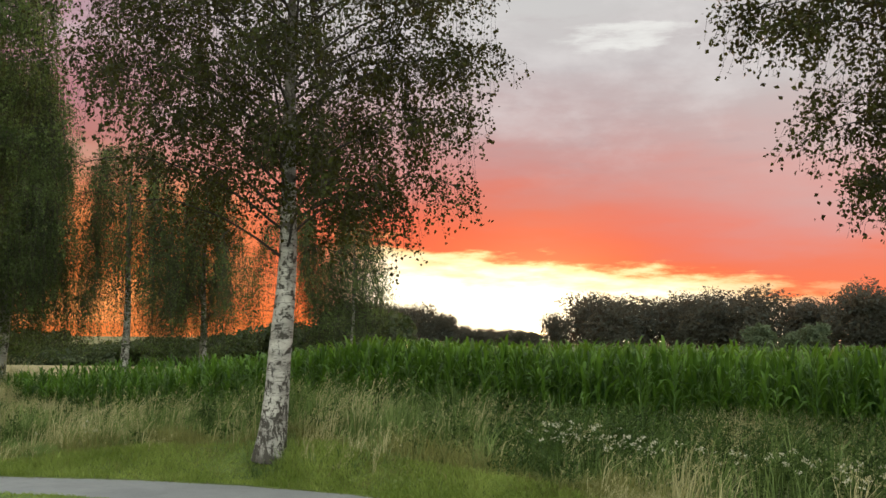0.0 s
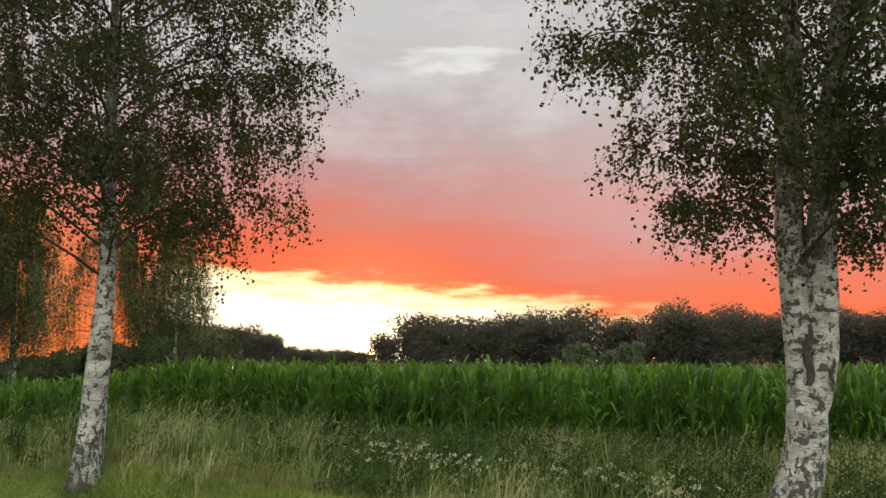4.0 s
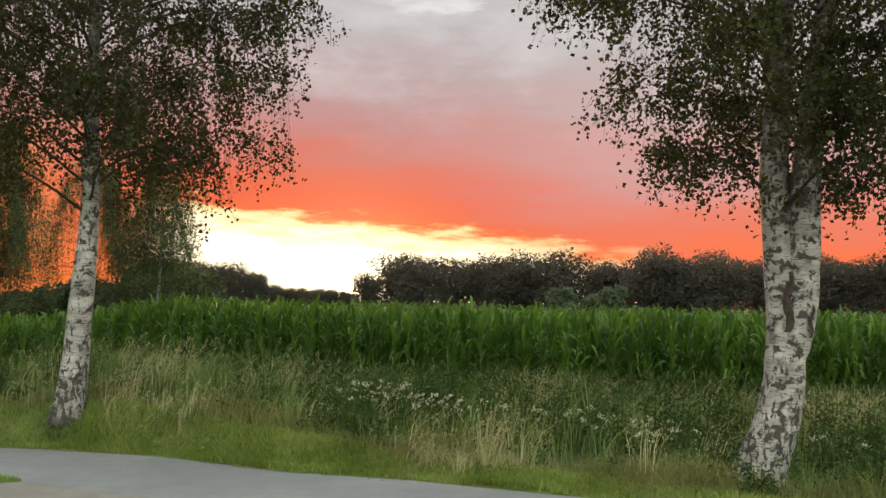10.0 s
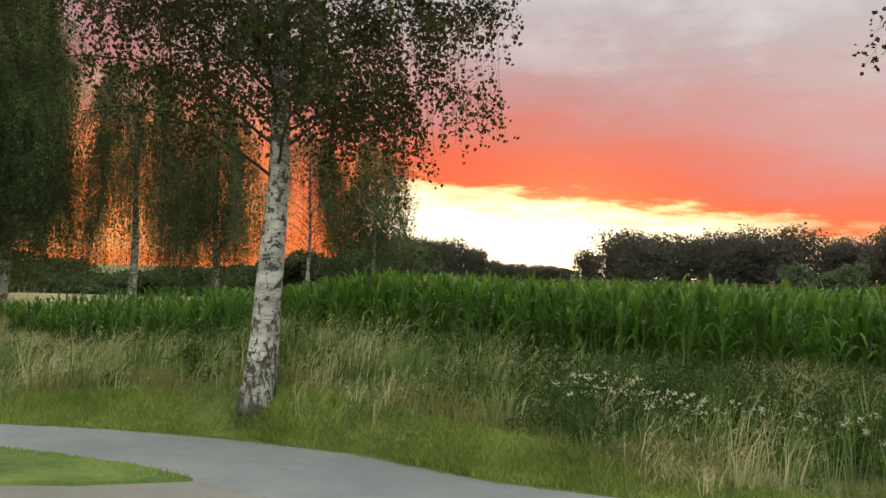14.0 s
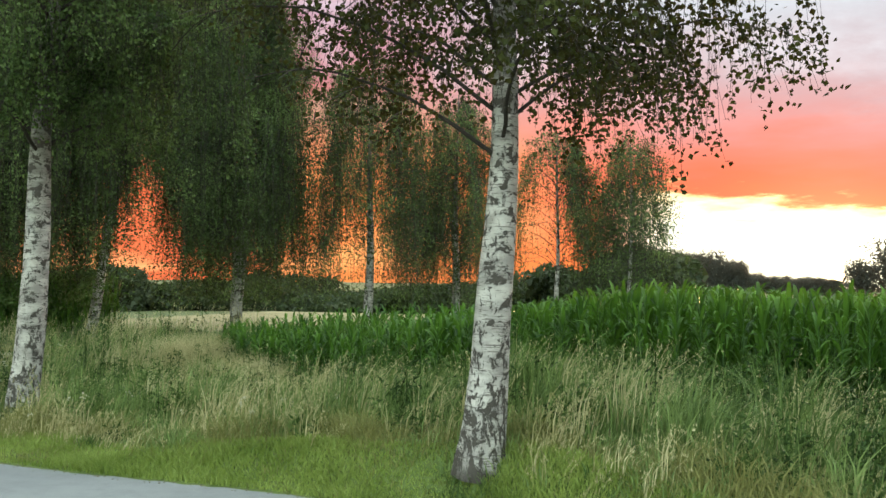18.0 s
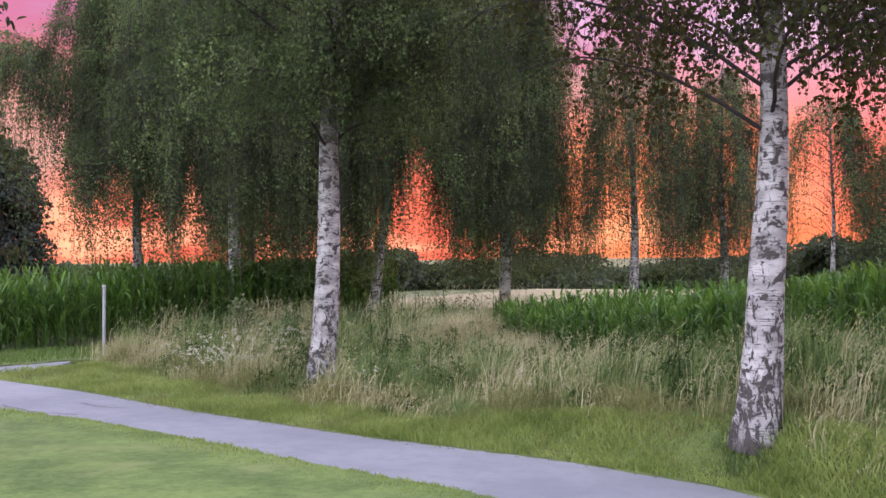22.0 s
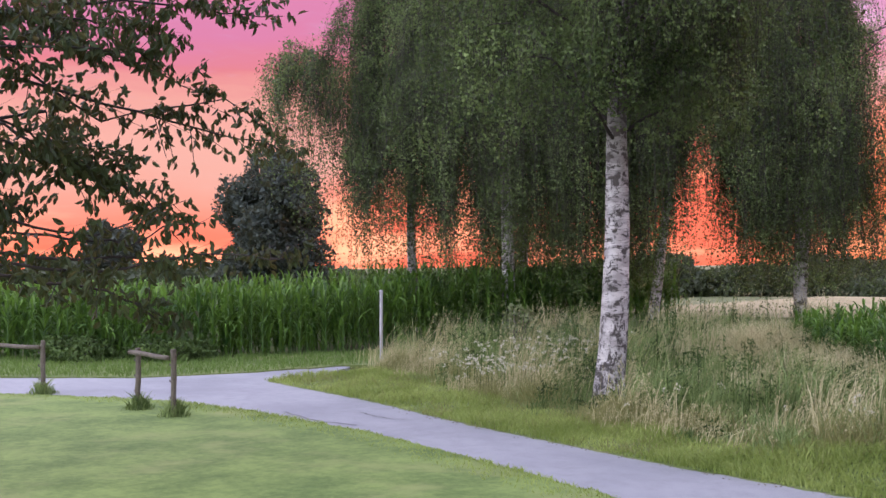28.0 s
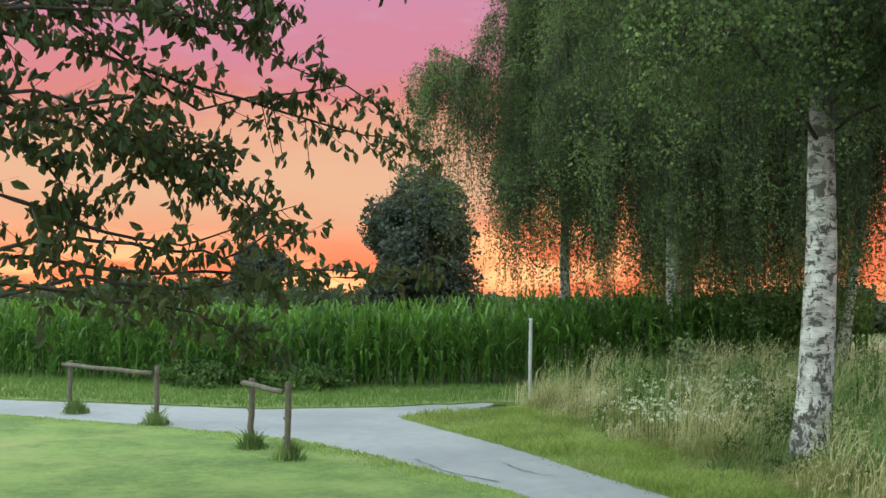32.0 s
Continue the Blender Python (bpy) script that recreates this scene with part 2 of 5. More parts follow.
def birch_bark():
    """White birch bark: thin dark dashes across the stem, broken black bands, a foot of dark upright furrows with white
    flecks between, the crown's shade painted over the upper stem.
    """
    m, q = material("birch_bark")
    tc = q.add("ShaderNodeTexCoord", out=3)
    z = q.tree.nodes.new("ShaderNodeSeparateXYZ")
    q.plug(z.inputs[0], tc)
    zz = z.outputs[2]
    warp = q.add("ShaderNodeTexNoise", out=1, Vector=tc, Scale=7.0, Detail=4.0)
    bent = q.mix(0.12, tc, warp, "ADD")
    dash = q.add("ShaderNodeTexNoise", Vector=q.add("ShaderNodeMapping", Vector=tc, Scale=(8.0, 8.0, 75.0)), Scale=1.2, Detail=3.0, Roughness=0.6)
    band = q.add("ShaderNodeTexNoise", Vector=q.add("ShaderNodeMapping", Vector=bent, Scale=(6.0, 6.0, 9.0)), Scale=1.25, Detail=6.0, Roughness=0.66)
    furrow = q.add("ShaderNodeTexNoise", Vector=q.add("ShaderNodeMapping", Vector=bent, Scale=(20.0, 20.0, 6.0)), Scale=1.0, Detail=6.0, Roughness=0.68)
    rough = q.add("ShaderNodeTexNoise", Vector=tc, Scale=45.0, Detail=5.0, Roughness=0.75)
    tone = q.add("ShaderNodeTexNoise", Vector=q.add("ShaderNodeMapping", Vector=tc, Scale=(2.5, 2.5, 6.0)), Scale=1.6, Detail=5.0)
    white = q.mix(q.step(tone, 0.32, 0.66), (0.30, 0.29, 0.285), (0.60, 0.59, 0.575))
    white = q.mix(q.math("MULTIPLY", rough, 0.3), white, (0.3, 0.28, 0.26))
    col = q.mix(q.math("MULTIPLY", q.step(dash, 0.56, 0.62), 0.8), white, (0.10, 0.09, 0.082))
    ink = q.mix(rough, (0.012, 0.011, 0.01), (0.11, 0.1, 0.09))
    high = q.math("MULTIPLY", q.step(zz, 1.4, 3.4), 0.05)
    f1 = q.step(q.math("ADD", band, high), 0.54, 0.58)
    col = q.mix(f1, col, ink)
    foot = q.math("MULTIPLY", q.step(zz, 1.5, -0.1), 0.10)
    f2 = q.step(q.math("ADD", furrow, foot), 0.575, 0.63)
    col = q.mix(f2, col, ink)
    # leaf shade on the upper stem, painted in as grey-brown from 1.9 m up
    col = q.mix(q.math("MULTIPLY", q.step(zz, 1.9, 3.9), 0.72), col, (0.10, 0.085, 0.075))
    col = q.mix(q.math("MULTIPLY", q.step(q.math("ADD", zz, q.math("MULTIPLY", furrow, 0.3)), 0.24, 0.10), 0.85), col, (0.045, 0.038, 0.032))
    deep = q.math("MAXIMUM", f1, f2)
    bp = q.add("ShaderNodeBump", Height=q.math("SUBTRACT", q.math("MULTIPLY", rough, 0.4), deep), Strength=0.75, Distance=0.025)
    finish(q, q.add("ShaderNodeBsdfPrincipled", Base_Color=col, Roughness=0.72, Normal=bp))
    return m


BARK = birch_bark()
SCAR = rough_surface("torn_bark", (0.022, 0.018, 0.016), (0.12, 0.095, 0.08), 22, bump=0.8)
BRANCH = rough_surface("branch_bark", (0.045, 0.036, 0.03), (0.12, 0.1, 0.085), 14, bump=0.5)
TWIG = rough_surface("dark_twig", (0.014, 0.011, 0.009), (0.045, 0.036, 0.03), 14)
# front birches: their backlit silhouette is painted in as near-black leaf colour
BACKLIT_BIRCH_LEAF = leafy("backlit_birch_leaf", (0.005, 0.008, 0.002), (0.066, 0.085, 0.022), (0.08, 0.075, 0.014), 0.28, clump=2.0, grain=2.0)
# lighter copy of the same leaf, for the bend birch and the row
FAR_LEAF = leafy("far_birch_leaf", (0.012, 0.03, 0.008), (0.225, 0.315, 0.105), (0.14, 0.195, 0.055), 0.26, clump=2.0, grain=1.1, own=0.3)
WOOD_LEAF = leafy("wood_leaf", (0.034, 0.042, 0.04), (0.11, 0.125, 0.115), (0.22, 0.15, 0.09), 0.3, own=0.3)
FIELD_SHRUB_LEAF = leafy("field_shrub_leaf", (0.075, 0.105, 0.065), (0.16, 0.2, 0.125), (0.12, 0.13, 0.06), 0.3, own=0.3)
DARK_TREE_LEAF = leafy("dark_tree_leaf", (0.03, 0.045, 0.04), (0.11, 0.135, 0.105), (0.09, 0.08, 0.03), 0.25)
PALE_LEAF = leafy("pale_shrub_leaf", (0.10, 0.14, 0.06), (0.24, 0.29, 0.14), (0.16, 0.17, 0.06), 0.3)
SHRUB_LEAF = leafy("shrub_leaf", (0.03, 0.045, 0.024), (0.10, 0.12, 0.07), (0.10, 0.13, 0.04), 0.3)
CHERRY_LEAF = leafy("cherry_leaf", (0.014, 0.03, 0.011), (0.06, 0.1, 0.035), (0.13, 0.10, 0.035), 0.33, 0.4)
CORN_LEAF = leafy("corn_leaf", (0.012, 0.045, 0.007), (0.175, 0.33, 0.045), (0.12, 0.23, 0.024), 0.28, 0.45, 0.3, grain=2.5)
CORN_STALK = rough_surface("corn_stalk", (0.03, 0.08, 0.015), (0.08, 0.15, 0.035), 6)
GREEN_GRASS = leafy("green_grass", (0.032, 0.07, 0.016), (0.34, 0.45, 0.17), (0.18, 0.24, 0.06), 0.28, clump=2.0, grain=1.8)
DRY_GRASS = leafy("dry_grass", (0.27, 0.27, 0.12), (0.78, 0.72, 0.47), (0.42, 0.36, 0.16), 0.25, 0.7)
WEED_LEAF = leafy("weed_leaf", (0.013, 0.034, 0.008), (0.115, 0.185, 0.05), (0.08, 0.12, 0.02), 0.22, clump=2.0, grain=1.8)
FRINGE_BLADE = leafy("fringe_blade", (0.11, 0.14, 0.04), (0.38, 0.37, 0.15), (0.26, 0.24, 0.08), 0.25)
PETAL = leafy("petal", (0.5, 0.49, 0.38), (0.74, 0.73, 0.62), (0.4, 0.38, 0.24), 0.3)
GROUND = rough_surface("meadow_ground", (0.05, 0.07, 0.02), (0.14, 0.16, 0.05), 0.9, third=(0.19, 0.17, 0.08))
LAWN = rough_surface("lawn", (0.05, 0.1, 0.014), (0.185, 0.265, 0.06), 1.3, fine=11, bump=0.25, third=(0.2, 0.24, 0.075), third_at=(0.5, 0.66))
VERGE = rough_surface("mown_verge", (0.07, 0.112, 0.022), (0.155, 0.2, 0.05), 1.1, fine=12, bump=0.4, third=(0.175, 0.17, 0.066))
STRAW = rough_surface("stubble_field", (0.22, 0.19, 0.09), (0.33, 0.28, 0.145), 0.5, fine=20)
GREY_WOOD = rough_surface("weathered_wood", (0.06, 0.052, 0.04), (0.15, 0.132, 0.1), 9, fine=6, bump=0.6)
STEEL = rough_surface("galvanised_steel", (0.26, 0.27, 0.28), (0.4, 0.41, 0.42), 6, rough=0.5)
IRON = rough_surface("dark_iron", (0.03, 0.03, 0.03), (0.07, 0.06, 0.055), 20, rough=0.6)


def asphalt(name, a, b, c):
    m, q = material(name)
    tc = q.add("ShaderNodeTexCoord", out=3)
    grain = q.add("ShaderNodeTexNoise", Vector=tc, Scale=90.0, Detail=3.0)
    blot = q.add("ShaderNodeTexNoise", Vector=tc, Scale=0.55, Detail=5.0, Roughness=0.6)
    mid = q.add("ShaderNodeTexNoise", Vector=tc, Scale=5.0, Detail=5.0, Roughness=0.7)
    col = q.mix(q.step(blot, 0.35, 0.65), a, b)
    col = q.mix(q.math("MULTIPLY", q.step(mid, 0.4, 0.75), 0.5), col, c)
    col = q.mix(q.math("MULTIPLY", q.math("SUBTRACT", grain, 0.35), 0.6, clamp=True), col, (0.42, 0.41, 0.39))
    bp = q.add("ShaderNodeBump", Height=grain, Strength=0.35, Distance=0.006)
    finish(q, q.add("ShaderNodeBsdfPrincipled", Base_Color=col, Roughness=0.8, Normal=bp))
    return m


ROAD = asphalt("worn_asphalt", (0.185, 0.2, 0.225), (0.26, 0.275, 0.3), (0.155, 0.165, 0.185))
DRIVE = asphalt("driveway_asphalt", (0.2, 0.19, 0.18), (0.27, 0.255, 0.235), (0.15, 0.145, 0.14))


# ---- mesh tools ----
def mesh_of(name, verts, faces, mat, smooth=False):
    me = bpy.data.meshes.new(name)
    verts, faces = np.asarray(verts, float), np.asarray(faces, int)
    n = faces.shape[1]
    me.vertices.add(len(verts))
    me.vertices.foreach_set("co", verts.ravel())
    me.loops.add(faces.size)
    me.loops.foreach_set("vertex_index", faces.ravel())
    me.polygons.add(len(faces))
    me.polygons.foreach_set("loop_start", np.arange(0, faces.size, n))
    me.polygons.foreach_set("use_smooth", np.full(len(faces), smooth))
    me.update(calc_edges=True)
    me.materials.append(mat)
    return me


def part(name, data, parent, label="", kind=""):
    ob = new(name, data)
    ob.parent = parent
    return tagged(ob, label, kind=kind)


def empty(name, place, label, category, group=""):
    ob = new(name)
    ob.location = place
    ob.empty_display_size = 0.2
    return tagged(ob, label, category, group)


rng = np.random.default_rng(7)


def tube(points, radii, sides=10, lump=0.0, seed=0):
    """A round stem along points, as vertices and quads, closed at its tip."""
    pts, radii = np.asarray(points, float), np.asarray(radii, float)
    n = len(pts)
    tang = np.gradient(pts, axis=0)
    tang /= np.linalg.norm(tang, axis=1, keepdims=True) + 1e-9
    ref = np.array([1.0, 0, 0]) if abs(tang[0, 0]) < 0.8 else np.array([0, 1.0, 0])
    u = np.cross(tang, ref)
    u /= np.linalg.norm(u, axis=1, keepdims=True) + 1e-9
    w = np.cross(tang, u)
    a = np.arange(sides) * 2 * np.pi / sides
    r = radii[:, None] * (1 + lump * np.sin(a * 3 + seed + np.arange(n)[:, None] * 0.35) + lump * 0.7 * np.sin(a * 5 + 2 * seed - np.arange(n)[:, None] * 0.5))
    v = pts[:, None, :] + r[..., None] * (np.cos(a)[None, :, None] * u[:, None, :] + np.sin(a)[None, :, None] * w[:, None, :])
    i, j = np.meshgrid(np.arange(n - 1), np.arange(sides), indexing="ij")
    i, j = i.ravel(), j.ravel()
    f = np.stack([i * sides + j, i * sides + (j + 1) % sides, (i + 1) * sides + (j + 1) % sides, (i + 1) * sides + j], 1)
    return v.reshape(-1, 3), f


def join(pieces):
    vs, fs, n = [], [], 0
    for v, f in pieces:
        vs.append(v)
        fs.append(np.asarray(f) + n)
        n += len(v)
    return np.concatenate(vs), np.concatenate(fs)


def unit(v):
    return v / (np.linalg.norm(v, axis=-1, keepdims=True) + 1e-9)


def leaves(points, size, r, hang=0.6, ratio=0.62, fold=0.12, three=False):
    """Small pointed leaves at points: each a folded diamond that hangs a little; three gives plain triangles for far crowns."""
    n = len(points)
    d = unit(r.normal(size=(n, 3)) + np.array([0, 0, -hang * 2.2]))
    s = unit(np.cross(d, r.normal(size=(n, 3))))
    up = np.cross(s, d)
    L = size * r.uniform(0.65, 1.25, n)[:, None]
    mid = points + d * L * 0.42
    if three:
        v = np.stack([points - s * L * ratio * 0.55, points + d * L * 0.25 + s * L * ratio * 0.6, points + d * L], 1)
        return v.reshape(-1, 3), np.arange(3 * n).reshape(n, 3)
    v = np.stack([points, mid + s * L * ratio * 0.5 + up * L * fold, points + d * L, mid - s * L * ratio * 0.5 + up * L * fold], 1)
    return v.reshape(-1, 3), np.arange(4 * n).reshape(n, 4)


def oval_leaves(points, size, r, hang=0.6, ratio=0.45, fold=0.14):
    """Long oval leaves: two halves folded along the midrib."""
    n = len(points)
    d = unit(r.normal(size=(n, 3)) + np.array([0, 0, -hang * 2.2]))
    s = unit(np.cross(d, r.normal(size=(n, 3))))
    up = np.cross(s, d)
    L = size * r.uniform(0.65, 1.2, n)[:, None]
    w = L * ratio * 0.5
    a, b = points + d * L * 0.3 + up * L * fold, points + d * L * 0.68 + up * L * fold * 0.8
    t = points + d * L - up * L * 0.1
    v = np.stack([points, a + s * w, b + s * w * 0.85, t, b - s * w * 0.85, a - s * w], 1)
    k6 = (np.arange(n) * 6)[:, None]
    return v.reshape(-1, 3), np.concatenate([k6 + np.array([0, 1, 2, 3]), k6 + np.array([3, 4, 5, 0])])


def smooth01(x, a, b):
    t = np.clip((np.asarray(x, float) - a) / (b - a), 0, 1)
    return t * t * (3 - 2 * t)


# ---- ground, road, lawn ----
FAR_EDGE = [(30, -9), (12, 2.2), (7, 5.6), (4, 7.7), (2.6, 8.7), (1.44, 9.53), (0.34, 10.05), (-0.9, 11.1), (-2.2, 11.72), (-3.6, 12.1), (-5.3, 12.27), (-7.0, 12.58),
            (-8.3, 12.85), (-10.7, 13.5), (-12.4, 13.8), (-13.4, 14.0)]
NEAR_EDGE = [(-30, 1.0), (-18.2, 8.6), (-16.4, 9.9), (-14.0, 11.15), (-12.3, 11.85), (-10.6, 11.9), (-8.7, 11.78), (-6.5, 11.3), (-5.1, 10.95), (-3.6, 10.66), (-2.6, 10.2), (-1.95, 9.7)]
BACK_EDGE = [(-13.55, 14.5), (-13.72, 15.3), (-13.95, 15.9), (-14.2, 16.25), (-14.4, 16.15), (-14.65, 14.7), (-15.4, 12.95), (-17.4, 11.4), (-20.0, 9.2), (-30, 2.6)]
DRIVE_EDGE = [(-2.75, 9.4), (-3.5, 9.3), (-4.4, 8.7), (-5.2, 7.2), (-5.6, 4.0), (-5.6, -20), (30, -20)]


def edge_y(x):
    """The far edge of the lane at x."""
    p = sorted(FAR_EDGE)
    return np.interp(x, [a for a, b in p], [b for a, b in p])


def gz(x, y):
    """The height of the ground."""
    x, y = np.asarray(x, float), np.asarray(y, float)
    off = y - edge_y(x)
    bank = 0.40 * np.exp(-((x + 1.6) / 3.0) ** 2) * smooth01(off, 0.0, 0.62)
    rise = 0.40 * smooth01(y, 16.5, 25.0) * smooth01(-x, 2.0, 8.0)
    lumps = 0.03 * np.sin(x * 1.7 + 0.4 * y) * np.sin(y * 1.3 - 0.5 * x) * smooth01(off, 0.2, 2.0) * smooth01(x, -13.5, -12.5)
    return bank + rise + lumps


def grid_sheet(xs, ys, height):
    X, Y = np.meshgrid(xs, ys, indexing="ij")
    v = np.stack([X, Y, height(X, Y)], -1).reshape(-1, 3)
    i, j = np.meshgrid(np.arange(len(xs) - 1), np.arange(len(ys) - 1), indexing="ij")
    i, j, m = i.ravel(), j.ravel(), len(ys)
    return v, np.stack([i * m + j, (i + 1) * m + j, (i + 1) * m + j + 1, i * m + j + 1], 1)


out_ = np.array([60, 120, 250, 500, 1000, 2400.0])
xs = np.concatenate([-out_[::-1], np.arange(-34, 26.1, 0.4), out_])
ys = np.concatenate([-out_[::-1], np.arange(-22, 40.1, 0.4), out_ + 10])
v, f = grid_sheet(xs, ys, lambda x, y: gz(x, y) - 0.04 - 0.1 * np.exp(-((y - edge_y(x) - 0.35) / 0.6) ** 2) * (np.abs(x) < 20))
ground = tagged(new("ground", mesh_of("ground", v, f, GROUND, True)), "rough green and brown meadow ground reaching the horizon", "ground", kind="structure")


def ragged(line, amp, step, seed):
    """The line with more points and an uneven edge."""
    r = np.random.default_rng(seed)
    pts = [np.array(line[0], float)]
    for a, b in zip(line[:-1], line[1:]):
        a, b = np.array(a, float), np.array(b, float)
        n = max(1, int(np.linalg.norm(b - a) / step)) if max(abs(a[0]), abs(a[1])) < 25 else 1
        for i in range(1, n + 1):
            p = a + (b - a) * i / n
            if i < n:
                p = p + r.normal(size=2) * amp
            pts.append(p)
    return pts


def flat_sheet(name, outline, z, mat, label, category, height=None, skirt=0.05):
    """A flat piece of ground with an uneven outline, a little thick."""
    bm = bmesh.new()
    top = [bm.verts.new((x, y, z)) for x, y in outline]
    face = bm.faces.new(top)
    face.normal_update()
    if face.normal.z < 0:
        face.normal_flip()
    bmesh.ops.triangulate(bm, faces=[face])
    res = bmesh.ops.extrude_edge_only(bm, edges=[e for e in bm.edges if e.is_boundary])
    for vert in res["geom"]:
        if isinstance(vert, bmesh.types.BMVert):
            vert.co.z -= skirt
    me = bpy.data.meshes.new(name)
    bm.to_mesh(me)
    bm.free()
    me.materials.append(mat)
    return tagged(new(name, me), label, category, kind="structure")


road_line = ragged(FAR_EDGE, 0.018, 0.12, 1) + ragged(BACK_EDGE, 0.02, 0.2, 2) + ragged(NEAR_EDGE, 0.015, 0.15, 3) + [(2.0, 6.8), (6.0, 3.6), (12, -0.6), (30, -11.5)]
flat_sheet("road", road_line, 0.012, ROAD, "narrow worn grey asphalt lane bending between grass verges", "road")
drive_line = [(-1.95, 9.7)] + ragged([(-1.95, 9.7)] + DRIVE_EDGE, 0.04, 0.3, 4)[1:] + [(30, -11.5), (12, -0.6), (6.0, 3.6), (2.0, 6.8)]
flat_sheet("driveway", drive_line, 0.008, DRIVE, "brownish grey asphalt driveway joining the lane", "driveway")
lawn_line = ragged(NEAR_EDGE, 0.014, 0.08, 5) + ragged(DRIVE_EDGE[:-1], 0.05, 0.3, 6) + [(-30, -20)]
flat_sheet("lawn", lawn_line, 0.035, LAWN, "mown pale green lawn beside the lane", "lawn")


# ---- birches ----
def along(path, t):
    path = np.asarray(path, float)
    u = np.linspace(0, 1, len(path))
    return np.stack([np.interp(t, u, path[:, i]) for i in range(3)], -1)


def curve_lines(pts, w):
    """Threads along rows of points (n, k, 3): a sliver for every step, as quads."""
    a, b = pts[:, :-1].reshape(-1, 3), pts[:, 1:].reshape(-1, 3)
    d = np.array([w, 0.5 * w, 0])
    v = np.stack([a - d, a + d, b + d * 0.7, b - d * 0.7], 1).reshape(-1, 3)
    return v, np.arange(len(v)).reshape(-1, 4)


def thin_lines(a, b, w):
    """Straight threads from a to b."""
    return curve_lines(np.stack([a, b], 1), w)


def twig_at(start, d, out, drop, s):
    """Places at s along twigs that leave start in direction d and bend down."""
    return start + d * (out * (1 - np.exp(-2.6 * s)))[:, None] + np.array([0, 0, -1.0]) * (drop * s ** 1.5)[:, None]


def birch(base, stems, limbs, z0, z1, reach, low, drop, seed, label, side=9, bundle=8, leaf=0.045, gap=0.035, leaf_mat=None, bare=0.0, spread=0.03,
          shape=((0, 1.0), (0.5, 0.8), (1, 0.38)), rise=0.75, fringe=0.2, out=0.3, rad=0.024, weep=0.0, far=False, stray=0.0, start_at=0.18, tight=1.0, extra=(), even=0.75):
    """A birch: stems are lists of (x, y, z, radius) from its foot; reach gives the crown's width by direction, low its lower
    fringe, drop the length of the hanging twigs, which grow in bundles on side branches."""
    r = np.random.default_rng(seed)
    tree = empty("birch_tree", base, label, "tree", "birches beside the lane")
    for stem in stems:
        s = np.array(stem)
        u = np.linspace(0, 1, 40)
        pts = np.stack([np.interp(u, np.linspace(0, 1, len(s)), s[:, i]) for i in range(3)], 1)
        rr = np.interp(u, np.linspace(0, 1, len(s)), s[:, 3])
        pts[:, :2] += 0.02 * np.sin(u * 9 + seed)[:, None]
        v, f = tube(pts, rr, 18, 0.05, seed)
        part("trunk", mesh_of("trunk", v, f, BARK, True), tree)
    p_side, d_side, l_side = [], [], []
    for i in range(limbs + len(extra)):
        stem = np.array(stems[i % len(stems)])
        zz = z0 + (z1 - z0) * ((i + 0.5) / limbs) ** 0.9
        zz = min(zz, stem[-1, 2] - 0.05)
        p0 = np.array([np.interp(zz, stem[:, 2], stem[:, k]) for k in range(2)] + [zz])
        rad0 = np.interp(zz, stem[:, 2], stem[:, 3])
        az_ = i * 2.39996 + seed + r.normal() * 0.25
        frac = (zz - z0) / max(z1 - z0, 0.1)
        L = reach(az_) * np.interp(frac, [a for a, b in shape], [b for a, b in shape]) * r.uniform(even, 1.05)
        t = np.linspace(0, 1, 12)
        path = np.zeros((12, 3))
        turn = az_ + np.cumsum(r.normal(size=12) * 0.10)
        path[:, 0] = p0[0] + np.concatenate([[0], np.cumsum(np.cos(turn[1:]) * L / 11)])
        path[:, 1] = p0[1] + np.concatenate([[0], np.cumsum(np.sin(turn[1:]) * L / 11)])
        path[:, 2] = p0[2] + L * rise * (t - 0.62 * t ** 2.4) + np.cumsum(r.normal(size=12) * 0.012)
        if i >= limbs:
            bough = np.array(extra[i - limbs], float)
            path, L = along(bough, t), np.linalg.norm(bough[-1] - bough[0])
            az_ = math.atan2(bough[-1][1] - bough[0][1], bough[-1][0] - bough[0][0])
        v, f = tube(path, np.linspace(min(0.4 * rad0, rad), 0.004, 12), 6)
        part("limb", mesh_of("limb", v, f, TWIG, True), tree)
        ts = np.sort(r.uniform(start_at, 1.0, side))
        swing = np.where(np.arange(side) % 2, 1, -1) * r.uniform(0.4, 1.25, side)
        p_side.append(along(path, ts))
        d_side.append(unit(np.stack([np.cos(az_ + swing), np.sin(az_ + swing), r.uniform(-0.15, 0.5, side)], 1)))
        l_side.append(tight * L * (0.42 - 0.2 * ts) * r.uniform(0.6, 1.25, side) + 0.08)
    p_side, d_side, l_side = np.concatenate(p_side), np.concatenate(d_side), np.concatenate(l_side)
    n = len(p_side)
    su = np.linspace(0, 1, 5)
    side_pts = p_side[:, None] + d_side[:, None] * (l_side[:, None] * su)[..., None] - np.array([0, 0, 1.0]) * (l_side[:, None] * 0.3 * su ** 2)[..., None]
    # bundles of hanging twigs along the side branches
    k = np.repeat(np.arange(n), bundle)
    u = r.uniform(0.2, 1.0, len(k))
    start = p_side[k] + d_side[k] * (l_side[k] * u)[:, None]
    start[:, 2] -= l_side[k] * 0.3 * u ** 2
    d = unit(d_side[k] * 0.7 + r.normal(size=(len(k), 3)) * np.array([0.75, 0.75, 0.5]))
    own = r.uniform(0.45, 1.0, n)[k]
    fall = drop * own * r.uniform(0.45, 1.1, len(k))
